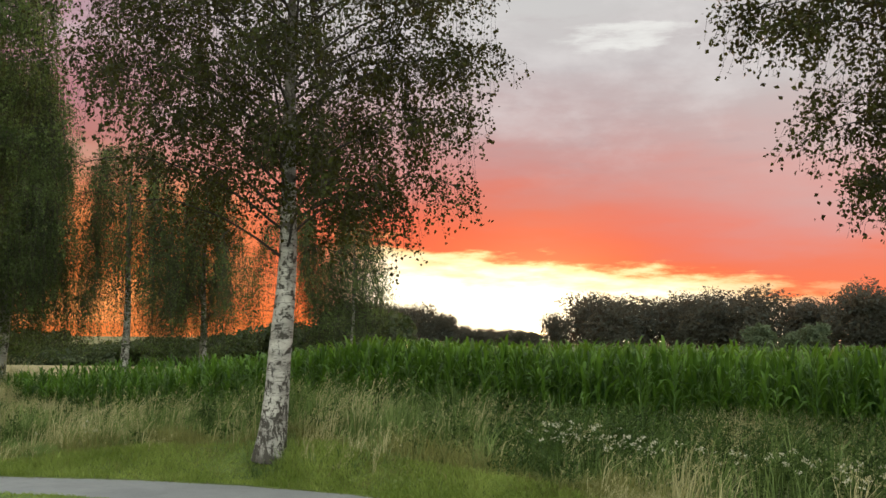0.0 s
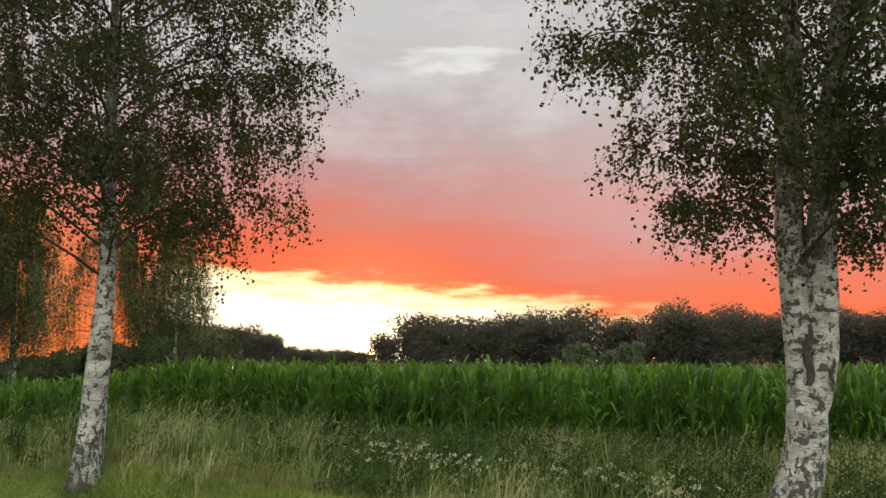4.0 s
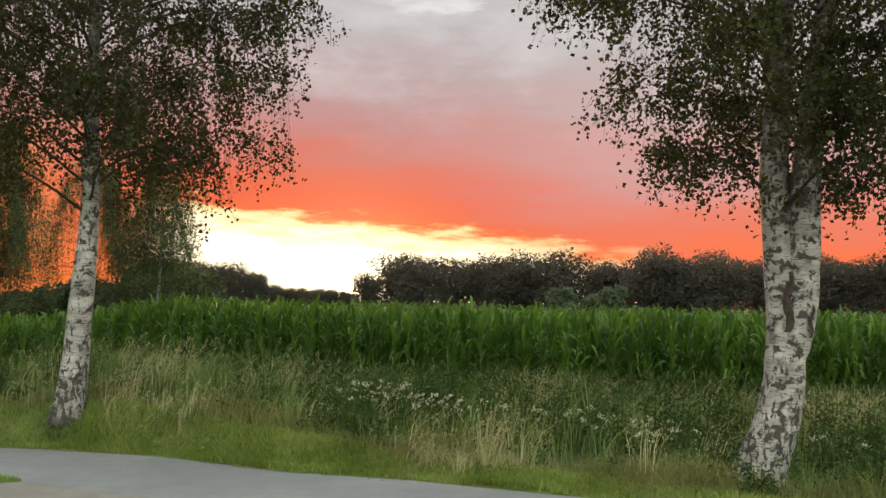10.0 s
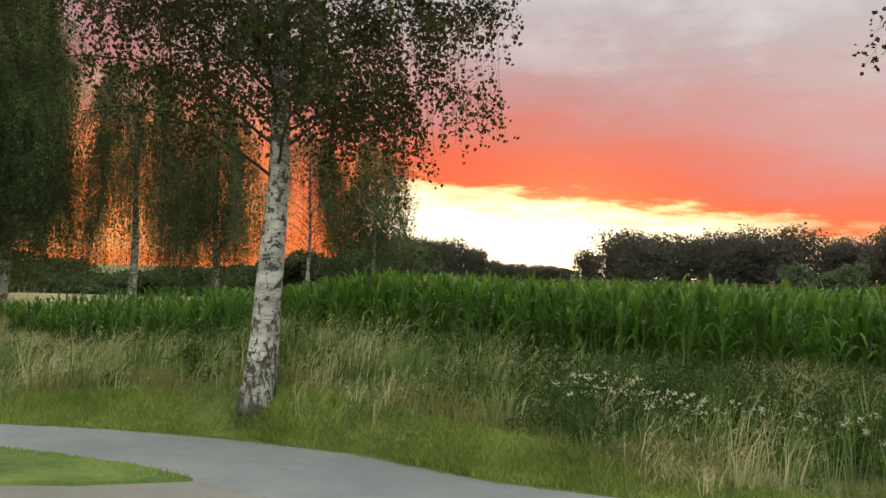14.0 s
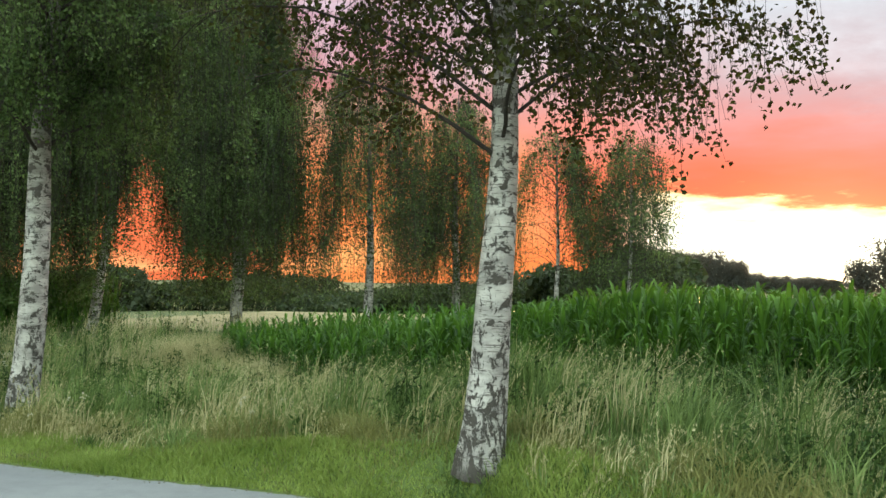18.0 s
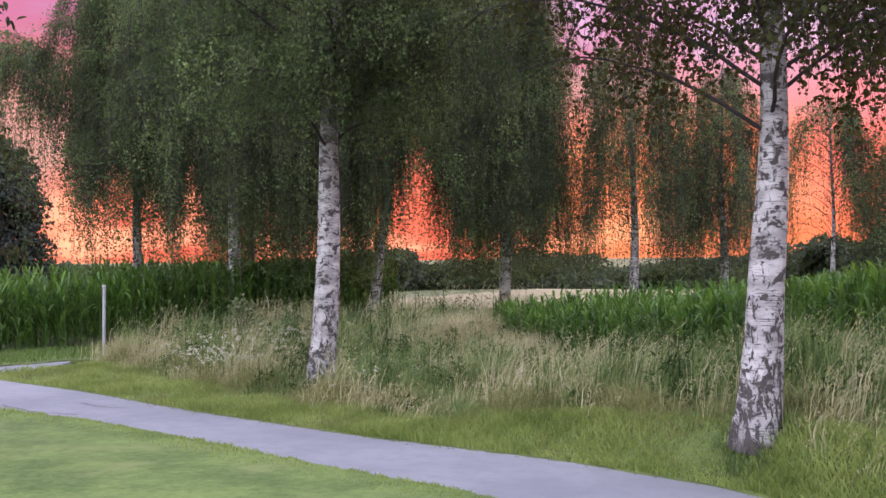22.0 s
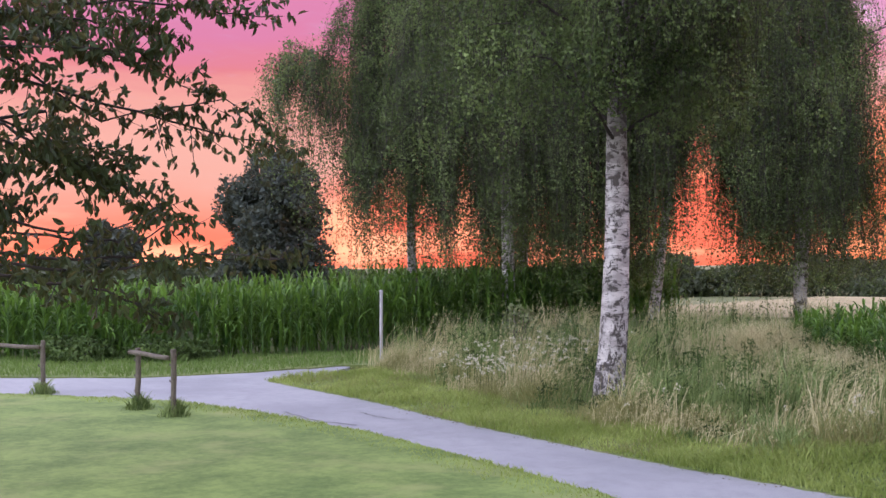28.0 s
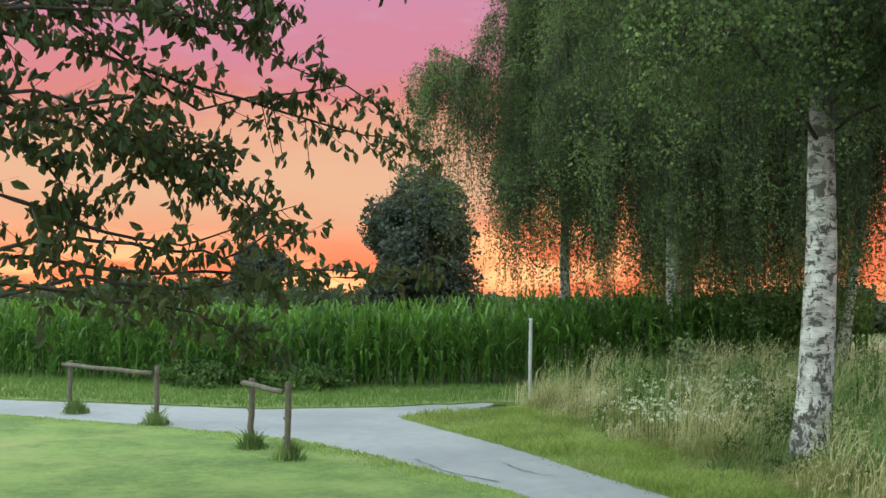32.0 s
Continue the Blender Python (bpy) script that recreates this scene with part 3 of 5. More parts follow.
    floor_ = low(start[:, 0], start[:, 1]) + fringe * np.minimum(r.exponential(1.0, n), 2.5)[k] + r.normal(size=len(k)) * 0.08
    room = start[:, 2] - floor_
    keep = room > 0.03
    start, d, fall, room = start[keep], d[keep], fall[keep], room[keep]
    long = r.uniform(size=n)[k][keep] < weep
    fall = np.where(long, room * r.uniform(0.7, 1.0, len(room)), fall)
    # a few loose strands hang through below the others
    loose = np.where(r.uniform(size=n)[k][keep] < stray, r.uniform(0.3, 2.4, len(room)), 0.0)
    fall = np.clip(np.minimum(fall + loose, room + loose), 0.06, np.maximum(start[:, 2] - 0.75, 0.06))
    outs = np.minimum(out * r.uniform(0.5, 1.2, len(start)), 0.15 + fall)
    count = np.maximum(3, ((fall + outs * 0.7) / gap).astype(int))
    idx = np.repeat(np.arange(len(start)), count)
    wave = r.normal(size=(n, 2))[k][keep] * 0.10
    p = twig_at(start[idx], d[idx], outs[idx], fall[idx], r.uniform(0.05, 1, len(idx))) + r.normal(size=(len(idx), 3)) * (spread * np.where(long, 0.45, 1.0))[idx, None]
    sw = np.maximum(start[idx, 2] - p[:, 2], 0)[:, None]
    p[:, :2] += wave[idx] * np.minimum(sw, 2.5) + 0.05 * np.sin(sw * 3.1 + idx[:, None] * np.array([1.7, 2.9]))
    if bare:
        p = p[r.uniform(size=len(p)) > bare]
    steps = [twig_at(start, d, outs, fall, np.full(len(start), x)) for x in (0.0, 0.45, 0.92)]
    for q in steps:
        sw = np.maximum(start[:, 2] - q[:, 2], 0)[:, None]
        q[:, :2] += wave * np.minimum(sw, 2.5) + 0.05 * np.sin(sw * 3.1 + np.arange(len(q))[:, None] * np.array([1.7, 2.9]))
    v, f = join([curve_lines(side_pts, 0.006), curve_lines(np.stack(steps, 1), 0.0018)])
    part("twig_work", mesh_of("twig_work", v, f, TWIG), tree, "thin dark hanging twigs", "stuff")
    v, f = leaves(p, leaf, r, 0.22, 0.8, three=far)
    part("crown", mesh_of("crown", v, f, leaf_mat or BACKLIT_BIRCH_LEAF), tree, "small green birch leaves on hanging twigs", "stuff")
    return tree


def wide(mean, bump=0.0, toward=0.0):
    return lambda a: mean * (1 + bump * math.cos(a - toward))


def at_ground(x, y, dz=0.0):
    return (x, y, float(gz(x, y)) - 0.03 + dz)


def fringe_by(cx, cy, rows):
    """The crown's lower edge by the distance across, to the right, from the trunk."""
    return lambda px, py: np.interp(px * cx + py * cy, [a for a, b in rows], [b for a, b in rows])


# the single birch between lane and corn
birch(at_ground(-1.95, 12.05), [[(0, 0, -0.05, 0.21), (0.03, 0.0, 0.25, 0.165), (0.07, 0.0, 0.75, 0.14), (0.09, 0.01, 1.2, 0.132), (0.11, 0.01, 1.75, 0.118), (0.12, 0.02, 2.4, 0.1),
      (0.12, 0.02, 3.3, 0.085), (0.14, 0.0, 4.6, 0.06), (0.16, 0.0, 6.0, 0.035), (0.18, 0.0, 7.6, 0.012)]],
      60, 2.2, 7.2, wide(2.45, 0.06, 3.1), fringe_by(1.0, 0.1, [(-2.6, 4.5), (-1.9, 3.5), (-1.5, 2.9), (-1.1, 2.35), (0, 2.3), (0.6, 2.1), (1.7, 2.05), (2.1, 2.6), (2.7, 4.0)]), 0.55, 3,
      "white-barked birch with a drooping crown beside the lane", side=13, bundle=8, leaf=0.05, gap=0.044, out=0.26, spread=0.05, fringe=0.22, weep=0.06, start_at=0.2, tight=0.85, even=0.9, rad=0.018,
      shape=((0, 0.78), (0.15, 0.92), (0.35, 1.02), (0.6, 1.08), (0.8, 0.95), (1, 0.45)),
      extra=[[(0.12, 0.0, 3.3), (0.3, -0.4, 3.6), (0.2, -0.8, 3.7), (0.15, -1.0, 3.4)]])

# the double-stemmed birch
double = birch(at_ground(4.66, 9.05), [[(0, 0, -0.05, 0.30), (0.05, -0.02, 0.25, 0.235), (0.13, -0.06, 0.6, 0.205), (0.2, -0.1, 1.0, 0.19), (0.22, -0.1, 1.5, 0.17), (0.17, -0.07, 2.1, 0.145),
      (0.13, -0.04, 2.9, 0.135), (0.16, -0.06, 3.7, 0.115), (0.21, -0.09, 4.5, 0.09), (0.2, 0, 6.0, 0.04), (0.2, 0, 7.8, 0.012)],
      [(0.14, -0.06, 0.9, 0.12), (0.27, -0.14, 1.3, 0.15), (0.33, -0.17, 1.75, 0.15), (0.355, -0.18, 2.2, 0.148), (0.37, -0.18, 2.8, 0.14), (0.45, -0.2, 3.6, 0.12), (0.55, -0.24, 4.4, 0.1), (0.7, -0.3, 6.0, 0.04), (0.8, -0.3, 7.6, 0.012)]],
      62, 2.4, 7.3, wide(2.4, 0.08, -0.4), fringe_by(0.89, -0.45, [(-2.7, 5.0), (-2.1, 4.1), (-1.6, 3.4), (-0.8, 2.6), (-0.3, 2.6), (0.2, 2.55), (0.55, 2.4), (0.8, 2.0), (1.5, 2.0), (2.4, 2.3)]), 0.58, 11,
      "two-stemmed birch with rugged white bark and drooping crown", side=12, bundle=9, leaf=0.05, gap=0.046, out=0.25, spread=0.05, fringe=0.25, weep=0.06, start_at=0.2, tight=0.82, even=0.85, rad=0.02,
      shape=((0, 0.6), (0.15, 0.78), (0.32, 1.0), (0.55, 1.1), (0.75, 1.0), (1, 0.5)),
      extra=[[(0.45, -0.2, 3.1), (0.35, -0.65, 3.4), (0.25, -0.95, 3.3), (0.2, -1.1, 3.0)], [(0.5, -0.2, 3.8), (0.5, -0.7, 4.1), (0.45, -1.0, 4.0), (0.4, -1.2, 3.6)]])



def bark_patch(tree, axis, za, zb, turn, width, thick, seed, name="bark_scar"):
    """A rough dark strip of torn bark that lies on a stem; axis gives (x, y, radius) at a height."""
    r = np.random.default_rng(seed)
    rows, cols = 26, 9
    v = np.zeros((rows, cols, 3))
    for i in range(rows):
        u = i / (rows - 1)
        z = za + (zb - za) * u
        x, y, rad = axis(z)
        wide_ = width * (0.45 + 0.55 * math.sin(math.pi * min(0.15 + 0.85 * u, 0.95))) * r.uniform(0.8, 1.15)
        for j in range(cols):
            q = j / (cols - 1) * 2 - 1
            edge_ = (1 - q * q) * math.sin(math.pi * min(max(u, 0.02), 0.98)) ** 0.4
            h = rad * 1.02 + edge_ * thick * r.uniform(0.35, 1.0) - 0.006
            a = turn + (q * wide_ * 0.5 + 0.02 * math.sin(9 * u)) / rad
            v[i, j] = (x + math.cos(a) * h, y + math.sin(a) * h, z)
    i, j = np.meshgrid(np.arange(rows - 1), np.arange(cols - 1), indexing="ij")
    i, j = i.ravel(), j.ravel()
    f = np.stack([i * cols + j, i * cols + j + 1, (i + 1) * cols + j + 1, (i + 1) * cols + j], 1)
    return part(name, mesh_of(name, v.reshape(-1, 3), f, SCAR), tree, "dark torn bark")


stem_axis = lambda z: (np.interp(z, [0.6, 1.0, 1.5, 2.1], [0.13, 0.2, 0.24, 0.26]), np.interp(z, [0.6, 1.0, 1.5, 2.1], [-0.06, -0.1, -0.12, -0.12]), np.interp(z, [0.6, 1.0, 1.5, 2.1], [0.21, 0.2, 0.19, 0.16]))
bark_patch(double, stem_axis, 1.45, 2.0, radians(-121), 0.085, 0.04, 1)
bark_patch(double, lambda z: (np.interp(z, [1.3, 2.2], [0.29, 0.36]), -0.16, 0.155), 1.4, 1.7, radians(-68), 0.05, 0.025, 2)

# the birch by the bend of the lane
birch(at_ground(-8.2, 15.13), [[(0, 0, -0.05, 0.20), (0.02, 0.01, 0.3, 0.175), (0.04, 0.02, 0.8, 0.165), (0.06, 0.03, 1.4, 0.155), (0.09, 0.05, 2.2, 0.14), (0.12, 0.07, 3.2, 0.12),
      (0.18, 0.11, 4.1, 0.095), (0.24, 0.15, 5.2, 0.07), (0.3, 0.2, 6.6, 0.04), (0.3, 0.2, 8.2, 0.012)]],
      58, 3.0, 7.8, wide(2.45, 0.32, -2.58), fringe_by(0.85, 0.53, [(-3.6, 3.2), (-2.6, 2.75), (-1.2, 2.75), (-0.5, 3.15), (0.5, 3.1), (1.2, 2.5), (2.2, 2.6)]), 0.6, 5,
      "tall birch with grey-white bark where the lane bends", side=9, bundle=18, leaf=0.045, gap=0.042, out=0.28, fringe=0.3, spread=0.05, weep=0.05, tight=0.85,
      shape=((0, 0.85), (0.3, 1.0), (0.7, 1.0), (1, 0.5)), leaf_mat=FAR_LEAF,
      extra=[[(0.12, 0.07, 3.3), (0.4, -0.3, 3.8), (0.6, -0.6, 3.9), (0.7, -0.8, 3.6)], [(0.15, 0.1, 3.8), (0.3, -0.5, 4.3), (0.45, -0.9, 4.3), (0.5, -1.0, 4.0)]])


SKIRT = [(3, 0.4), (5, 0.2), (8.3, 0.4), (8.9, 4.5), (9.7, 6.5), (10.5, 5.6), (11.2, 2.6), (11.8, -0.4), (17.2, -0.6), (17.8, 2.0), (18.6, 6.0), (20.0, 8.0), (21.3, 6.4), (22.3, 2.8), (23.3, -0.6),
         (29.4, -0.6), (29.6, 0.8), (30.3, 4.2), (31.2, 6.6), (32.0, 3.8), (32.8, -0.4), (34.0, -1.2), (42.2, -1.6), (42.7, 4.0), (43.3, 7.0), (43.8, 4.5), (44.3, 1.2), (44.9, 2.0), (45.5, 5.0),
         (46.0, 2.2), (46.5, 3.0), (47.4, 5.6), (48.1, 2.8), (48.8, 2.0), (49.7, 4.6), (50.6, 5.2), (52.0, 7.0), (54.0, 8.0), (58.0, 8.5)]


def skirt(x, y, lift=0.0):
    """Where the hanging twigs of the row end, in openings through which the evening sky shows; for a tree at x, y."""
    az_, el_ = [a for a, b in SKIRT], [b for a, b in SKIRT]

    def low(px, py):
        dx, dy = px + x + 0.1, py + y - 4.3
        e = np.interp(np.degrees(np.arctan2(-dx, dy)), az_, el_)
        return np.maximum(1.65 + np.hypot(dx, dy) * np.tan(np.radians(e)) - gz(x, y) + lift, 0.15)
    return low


def row_birch(x, y, height, reach, seed, label, stems=1, lean=0.0, bare=0.0, dens=1.0, drop=1.0, radius=0.13, fringe=0.4, weep=0.6, lift=0.0, limbs=44, z0=0.26, stray=0.3, top=0.4, rad=0.016, extra=()):
    z = height
    lines = []
    for s in range(stems):
        q = lean + (0.25 if s else 0.0)
        lines.append([(0, 0, -0.1, radius), (q * 0.4, 0, z * 0.15, radius * 0.8), (q * 0.9, 0, z * 0.35, radius * 0.62), (q * 1.1, 0, z * 0.65, radius * 0.4), (q * 1.1, 0, z, 0.012)])
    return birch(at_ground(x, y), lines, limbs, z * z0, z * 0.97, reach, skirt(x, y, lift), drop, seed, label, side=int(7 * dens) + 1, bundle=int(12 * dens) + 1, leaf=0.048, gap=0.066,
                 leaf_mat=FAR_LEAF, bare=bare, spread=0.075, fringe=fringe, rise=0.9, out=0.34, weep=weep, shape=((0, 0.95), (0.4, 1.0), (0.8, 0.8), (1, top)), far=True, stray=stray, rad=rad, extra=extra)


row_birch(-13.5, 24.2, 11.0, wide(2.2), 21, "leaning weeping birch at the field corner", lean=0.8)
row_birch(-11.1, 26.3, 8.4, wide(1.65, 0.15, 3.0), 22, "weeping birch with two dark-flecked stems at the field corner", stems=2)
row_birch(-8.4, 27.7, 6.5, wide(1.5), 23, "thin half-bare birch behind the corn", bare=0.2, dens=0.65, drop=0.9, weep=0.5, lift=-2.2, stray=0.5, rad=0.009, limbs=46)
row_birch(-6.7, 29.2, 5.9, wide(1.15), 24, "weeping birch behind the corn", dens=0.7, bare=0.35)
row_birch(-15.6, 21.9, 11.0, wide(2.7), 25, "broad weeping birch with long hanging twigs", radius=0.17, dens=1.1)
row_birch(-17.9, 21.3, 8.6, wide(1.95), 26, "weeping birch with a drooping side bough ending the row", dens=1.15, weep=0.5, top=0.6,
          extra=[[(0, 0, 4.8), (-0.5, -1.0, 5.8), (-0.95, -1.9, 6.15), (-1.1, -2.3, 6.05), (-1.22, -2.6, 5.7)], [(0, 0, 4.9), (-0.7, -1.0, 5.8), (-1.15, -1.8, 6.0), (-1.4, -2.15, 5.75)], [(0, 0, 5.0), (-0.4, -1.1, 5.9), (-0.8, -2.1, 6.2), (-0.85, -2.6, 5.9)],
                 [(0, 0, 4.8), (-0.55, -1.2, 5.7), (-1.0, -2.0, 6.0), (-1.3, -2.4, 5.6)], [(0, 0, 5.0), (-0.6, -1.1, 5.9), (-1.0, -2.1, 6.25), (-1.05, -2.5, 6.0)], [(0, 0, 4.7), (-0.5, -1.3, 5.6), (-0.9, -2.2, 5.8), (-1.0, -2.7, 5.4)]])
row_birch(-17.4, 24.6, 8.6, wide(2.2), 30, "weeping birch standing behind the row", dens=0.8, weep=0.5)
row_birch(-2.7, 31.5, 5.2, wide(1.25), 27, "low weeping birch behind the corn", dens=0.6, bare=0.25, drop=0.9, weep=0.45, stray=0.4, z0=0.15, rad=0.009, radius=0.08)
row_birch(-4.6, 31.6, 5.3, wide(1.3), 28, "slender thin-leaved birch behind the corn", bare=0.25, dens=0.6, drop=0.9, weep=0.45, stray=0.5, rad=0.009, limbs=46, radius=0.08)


# ---- woods and shrubs far off ----
def crown_points(n, radii, r, hollow=0.45):
    d = unit(r.normal(size=(n, 3)))
    rad = r.uniform(hollow, 1.0, n) ** 0.5
    lump = 1 + 0.16 * np.sin(d[:, 0] * 5 + d[:, 2] * 4) + 0.12 * np.sin(d[:, 1] * 7 + 1.3 * d[:, 2] * 5)
    return d * (rad * lump)[:, None] * np.array(radii)


def round_tree(name, place, height, width, seed, label, category, leaf, n, mat, trunk=0.25, group="", low=0.12, lobe=1.0):
    r = np.random.default_rng(seed)
    tree = empty(name, place, label, category, group)
    hz = height * (1 - low) / 2
    zc = height - hz
    v, f = tube([(0, 0, -0.1), (0.02, 0, zc * 0.5), (0.0, 0.03, zc), (0.0, 0.0, height * 0.9)], [trunk, trunk * 0.8, trunk * 0.55, 0.03], 8)
    part("trunk", mesh_of("trunk", v, f, BRANCH, True), tree)
    pts, core = [], []
    blobs = 9
    for i in range(blobs):
        a = i * 2.4 + seed
        c = np.array([math.cos(a) * width * 0.26 / lobe, math.sin(a) * width * 0.26 / lobe, hz * (0.75 * (i / (blobs - 1)) * 2 - 0.75)])
        s = (0.42 + 0.14 * r.uniform()) * lobe
        pts.append(c + crown_points(n // blobs, (width * s * 0.75, width * s * 0.75, hz * s), r))
        core.append(c + crown_points(n // 16, (width * s * 0.7, width * s * 0.7, hz * s * 0.93), r, 0.0))
        m, g2 = tube([(0, 0, zc * 0.6), tuple(c * 0.5 + np.array([0, 0, zc])), tuple(c + np.array([0, 0, zc]))], [trunk * 0.4, trunk * 0.2, 0.02], 5)
        part("limb", mesh_of("limb", m, g2, BRANCH, True), tree)
    p = np.concatenate(pts) + np.array([0, 0, zc])
    p[:, 2] = np.maximum(p[:, 2], 0.05)
    core = np.concatenate(core) + np.array([0, 0, zc])
    core[:, 2] = np.maximum(core[:, 2], 0.2)
    v, f = join([leaves(p, leaf, r, 0.2, 0.8, three=True), leaves(core, min(width * 0.12, leaf * 1.9), r, 0.2, 0.9, three=True)])
    part("crown", mesh_of("crown", v, f, mat), tree, "dense leafy crown", "stuff")
    return tree


def polar(az_, d):
    return (-math.sin(radians(az_)) * d, math.cos(radians(az_)) * d)


D = 260.0
far_kinds = []
for i in range(5):
    far_kinds.append(round_tree("tree", (0, 0, -40), 10.0, 9.0 if i < 3 else 6.0, 40 + i, "dark broad-leaved tree in a far wood against the sunset", "tree", 0.26, 4400 if i < 3 else 3200, WOOD_LEAF, 0.3, "far wood", low=0.03))


def skyline(az_):
    """Elevation of the far tree tops, degrees."""
    tops = [(-50, 2.6), (-36, 2.9), (-30, 2.6), (-27.5, 2.5), (-26.0, 2.7), (-25.4, 2.95), (-22.0, 3.0), (-20.9, 2.75), (-20.4, 2.2), (-19.9, 2.55), (-15, 2.6), (-12.0, 2.55), (-10.0, 2.45),
            (-7.8, 2.4), (-6.6, 1.8), (-5.6, 1.1), (-5.2, 0.62)]
    return float(np.interp(az_, [a for a, b in tops], [b for a, b in tops]))


ra = random.Random(5)
a = -48.0
count = 0
while a < -5.5:
    for back in (0, 26):
        x, y = polar(a + ra.uniform(-0.3, 0.3), D + back + ra.uniform(-8, 8))
        h = 1.65 + math.tan(radians(skyline(a))) * (D + back) * ra.uniform(0.78, 1.03) * (0.92 if back else 1.0)
        src = far_kinds[3 + count % 2] if back else far_kinds[(count // 2) % 3]
        m = Matrix.Translation((x, y, 0)) @ Matrix.Rotation(ra.uniform(0, 6.3), 4, "Z") @ Matrix.Diagonal((h / 10, h / 10, h / 10, 1))
        ob = copy_thing(src, m)
        ob.scale = (h / 10 * ra.uniform(1.0, 1.5), h / 10 * ra.uniform(1.0, 1.5), h / 10)
        ob.location = (x, y, 0)
        count += 1
    a += ra.uniform(1.1, 2.0)
# the low hazy wood on the other side of the sun
a = -4.9
while a < 6.0:
    e = float(np.interp(a, [-5, -1.4, -0.6, 0.2, 1.2, 1.9, 2.6, 3.3, 4.0, 6.0], [0.45, 0.6, 1.1, 1.4, 1.7, 1.85, 1.75, 1.8, 2.05, 1.9]))
    for back in (0, 22):
        x, y = polar(a + ra.uniform(-0.2, 0.2), 240 + back)
        h = 1.65 + math.tan(radians(e)) * (240 + back)
        ob = copy_thing(far_kinds[count % 5], Matrix.Translation((x, y, 0)) @ Matrix.Rotation(ra.uniform(0, 6.3), 4, "Z"))
        ob.scale = (0.62, 0.62, h / 10 * ra.uniform(0.92, 1.05))
        count += 1
    a += 0.75
for src in far_kinds:
    x, y = polar(-52 - 2 * far_kinds.index(src), D)
    src.location = (x, y, 0)

# pale shrubs in front of the wood
for az_, d, h, w, s in ((-16.9, 120, 3.4, 3.2, 61), (-19.7, 125, 3.6, 2.8, 62), (-18.5, 130, 2.6, 2.4, 63)):
    round_tree("shrub", (*polar(az_, d), 0), h, w, s, "pale green rounded shrub before the far wood", "shrub", 0.2, 4500, FIELD_SHRUB_LEAF, 0.1, "field shrubs", low=0.02)
# dark hedge and shrubs behind the birch row
for i, (az_, d, h, w) in enumerate(((6.2, 36, 2.0, 2.4), (4.6, 38, 2.5, 2.6), (3.4, 42, 2.5, 2.8), (8.0, 38, 1.9, 2.6), (10.5, 40, 2.2, 3.0), (13.0, 46, 2.3, 4.0), (16.0, 48, 2.5, 4.4), (19.0, 48, 2.4, 4.4), (22.0, 50, 2.6, 4.4),
                                    (25.0, 50, 2.5, 4.4), (28.0, 50, 2.6, 4.4), (31.0, 48, 2.6, 4.2), (34.0, 48, 2.3, 4.4), (37.5, 48, 1.9, 4.4), (41.0, 46, 1.9, 4.4), (44.5, 46, 1.9, 4.4))):
    round_tree("shrub", (*polar(az_, d), 0.2), h * (0.4 + 0.3 * ((i * 5) % 7) / 6 if az_ > 10 else 1), w, 70 + i, "dark green hedge shrub beyond the birches", "shrub", 0.14, 3800, SHRUB_LEAF, 0.08, "hedge", low=0.02)
# trees past the second corn field
round_tree("tree", (-28.4, 25.2, 0), 5.3, 3.1, 90, "dark rounded tree behind the corn field", "tree", 0.1, 19000, DARK_TREE_LEAF, 0.2, low=0.08, lobe=0.86)
round_tree("tree", (-42.0, 26.8, 0), 3.5, 2.0, 91, "small rounded tree behind the corn field", "tree", 0.16, 10000, DARK_TREE_LEAF, 0.15, low=0.08, lobe=0.86)
for i in range(14):
    az_, d = 47 + i * 2.6, 44 + 5 * (i % 3)
    round_tree("shrub", (*polar(az_, d), 0), 1.6 + 0.6 * ((i * 7) % 4) / 3, 3.4, 100 + i, "low dark tree at the far field edge", "shrub", 0.15, 3600, SHRUB_LEAF, 0.08, "field edge trees", low=0.05)

# stubble field strip behind the birches
v, f = grid_sheet(np.linspace(-18, -7.5, 30), np.linspace(27.5, 43, 30), lambda x, y: gz(x, y) + 0.02)
tagged(new("stubble_field", mesh_of("stubble_field", v, f, STRAW, True)), "pale harvested stubble field beyond the birches", "field", kind="structure")


# ---- corn ----
def strip(path, widths, side, fold=0.0):
    """A leaf blade along path, as a row of quads in two halves."""
    path, widths = np.asarray(path), np.asarray(widths)[:, None]
    up = np.array([0, 0, 1.0])
    L, M, R_ = path - side * widths + up * fold * widths, path, path + side * widths + up * fold * widths
    v = np.stack([L, M, R_], 1).reshape(-1, 3)
    f = []
    for i in range(len(path) - 1):
        b = i * 3
        f += [(b, b + 1, b + 4, b + 3), (b + 1, b + 2, b + 5, b + 4)]
    return v, np.array(f)


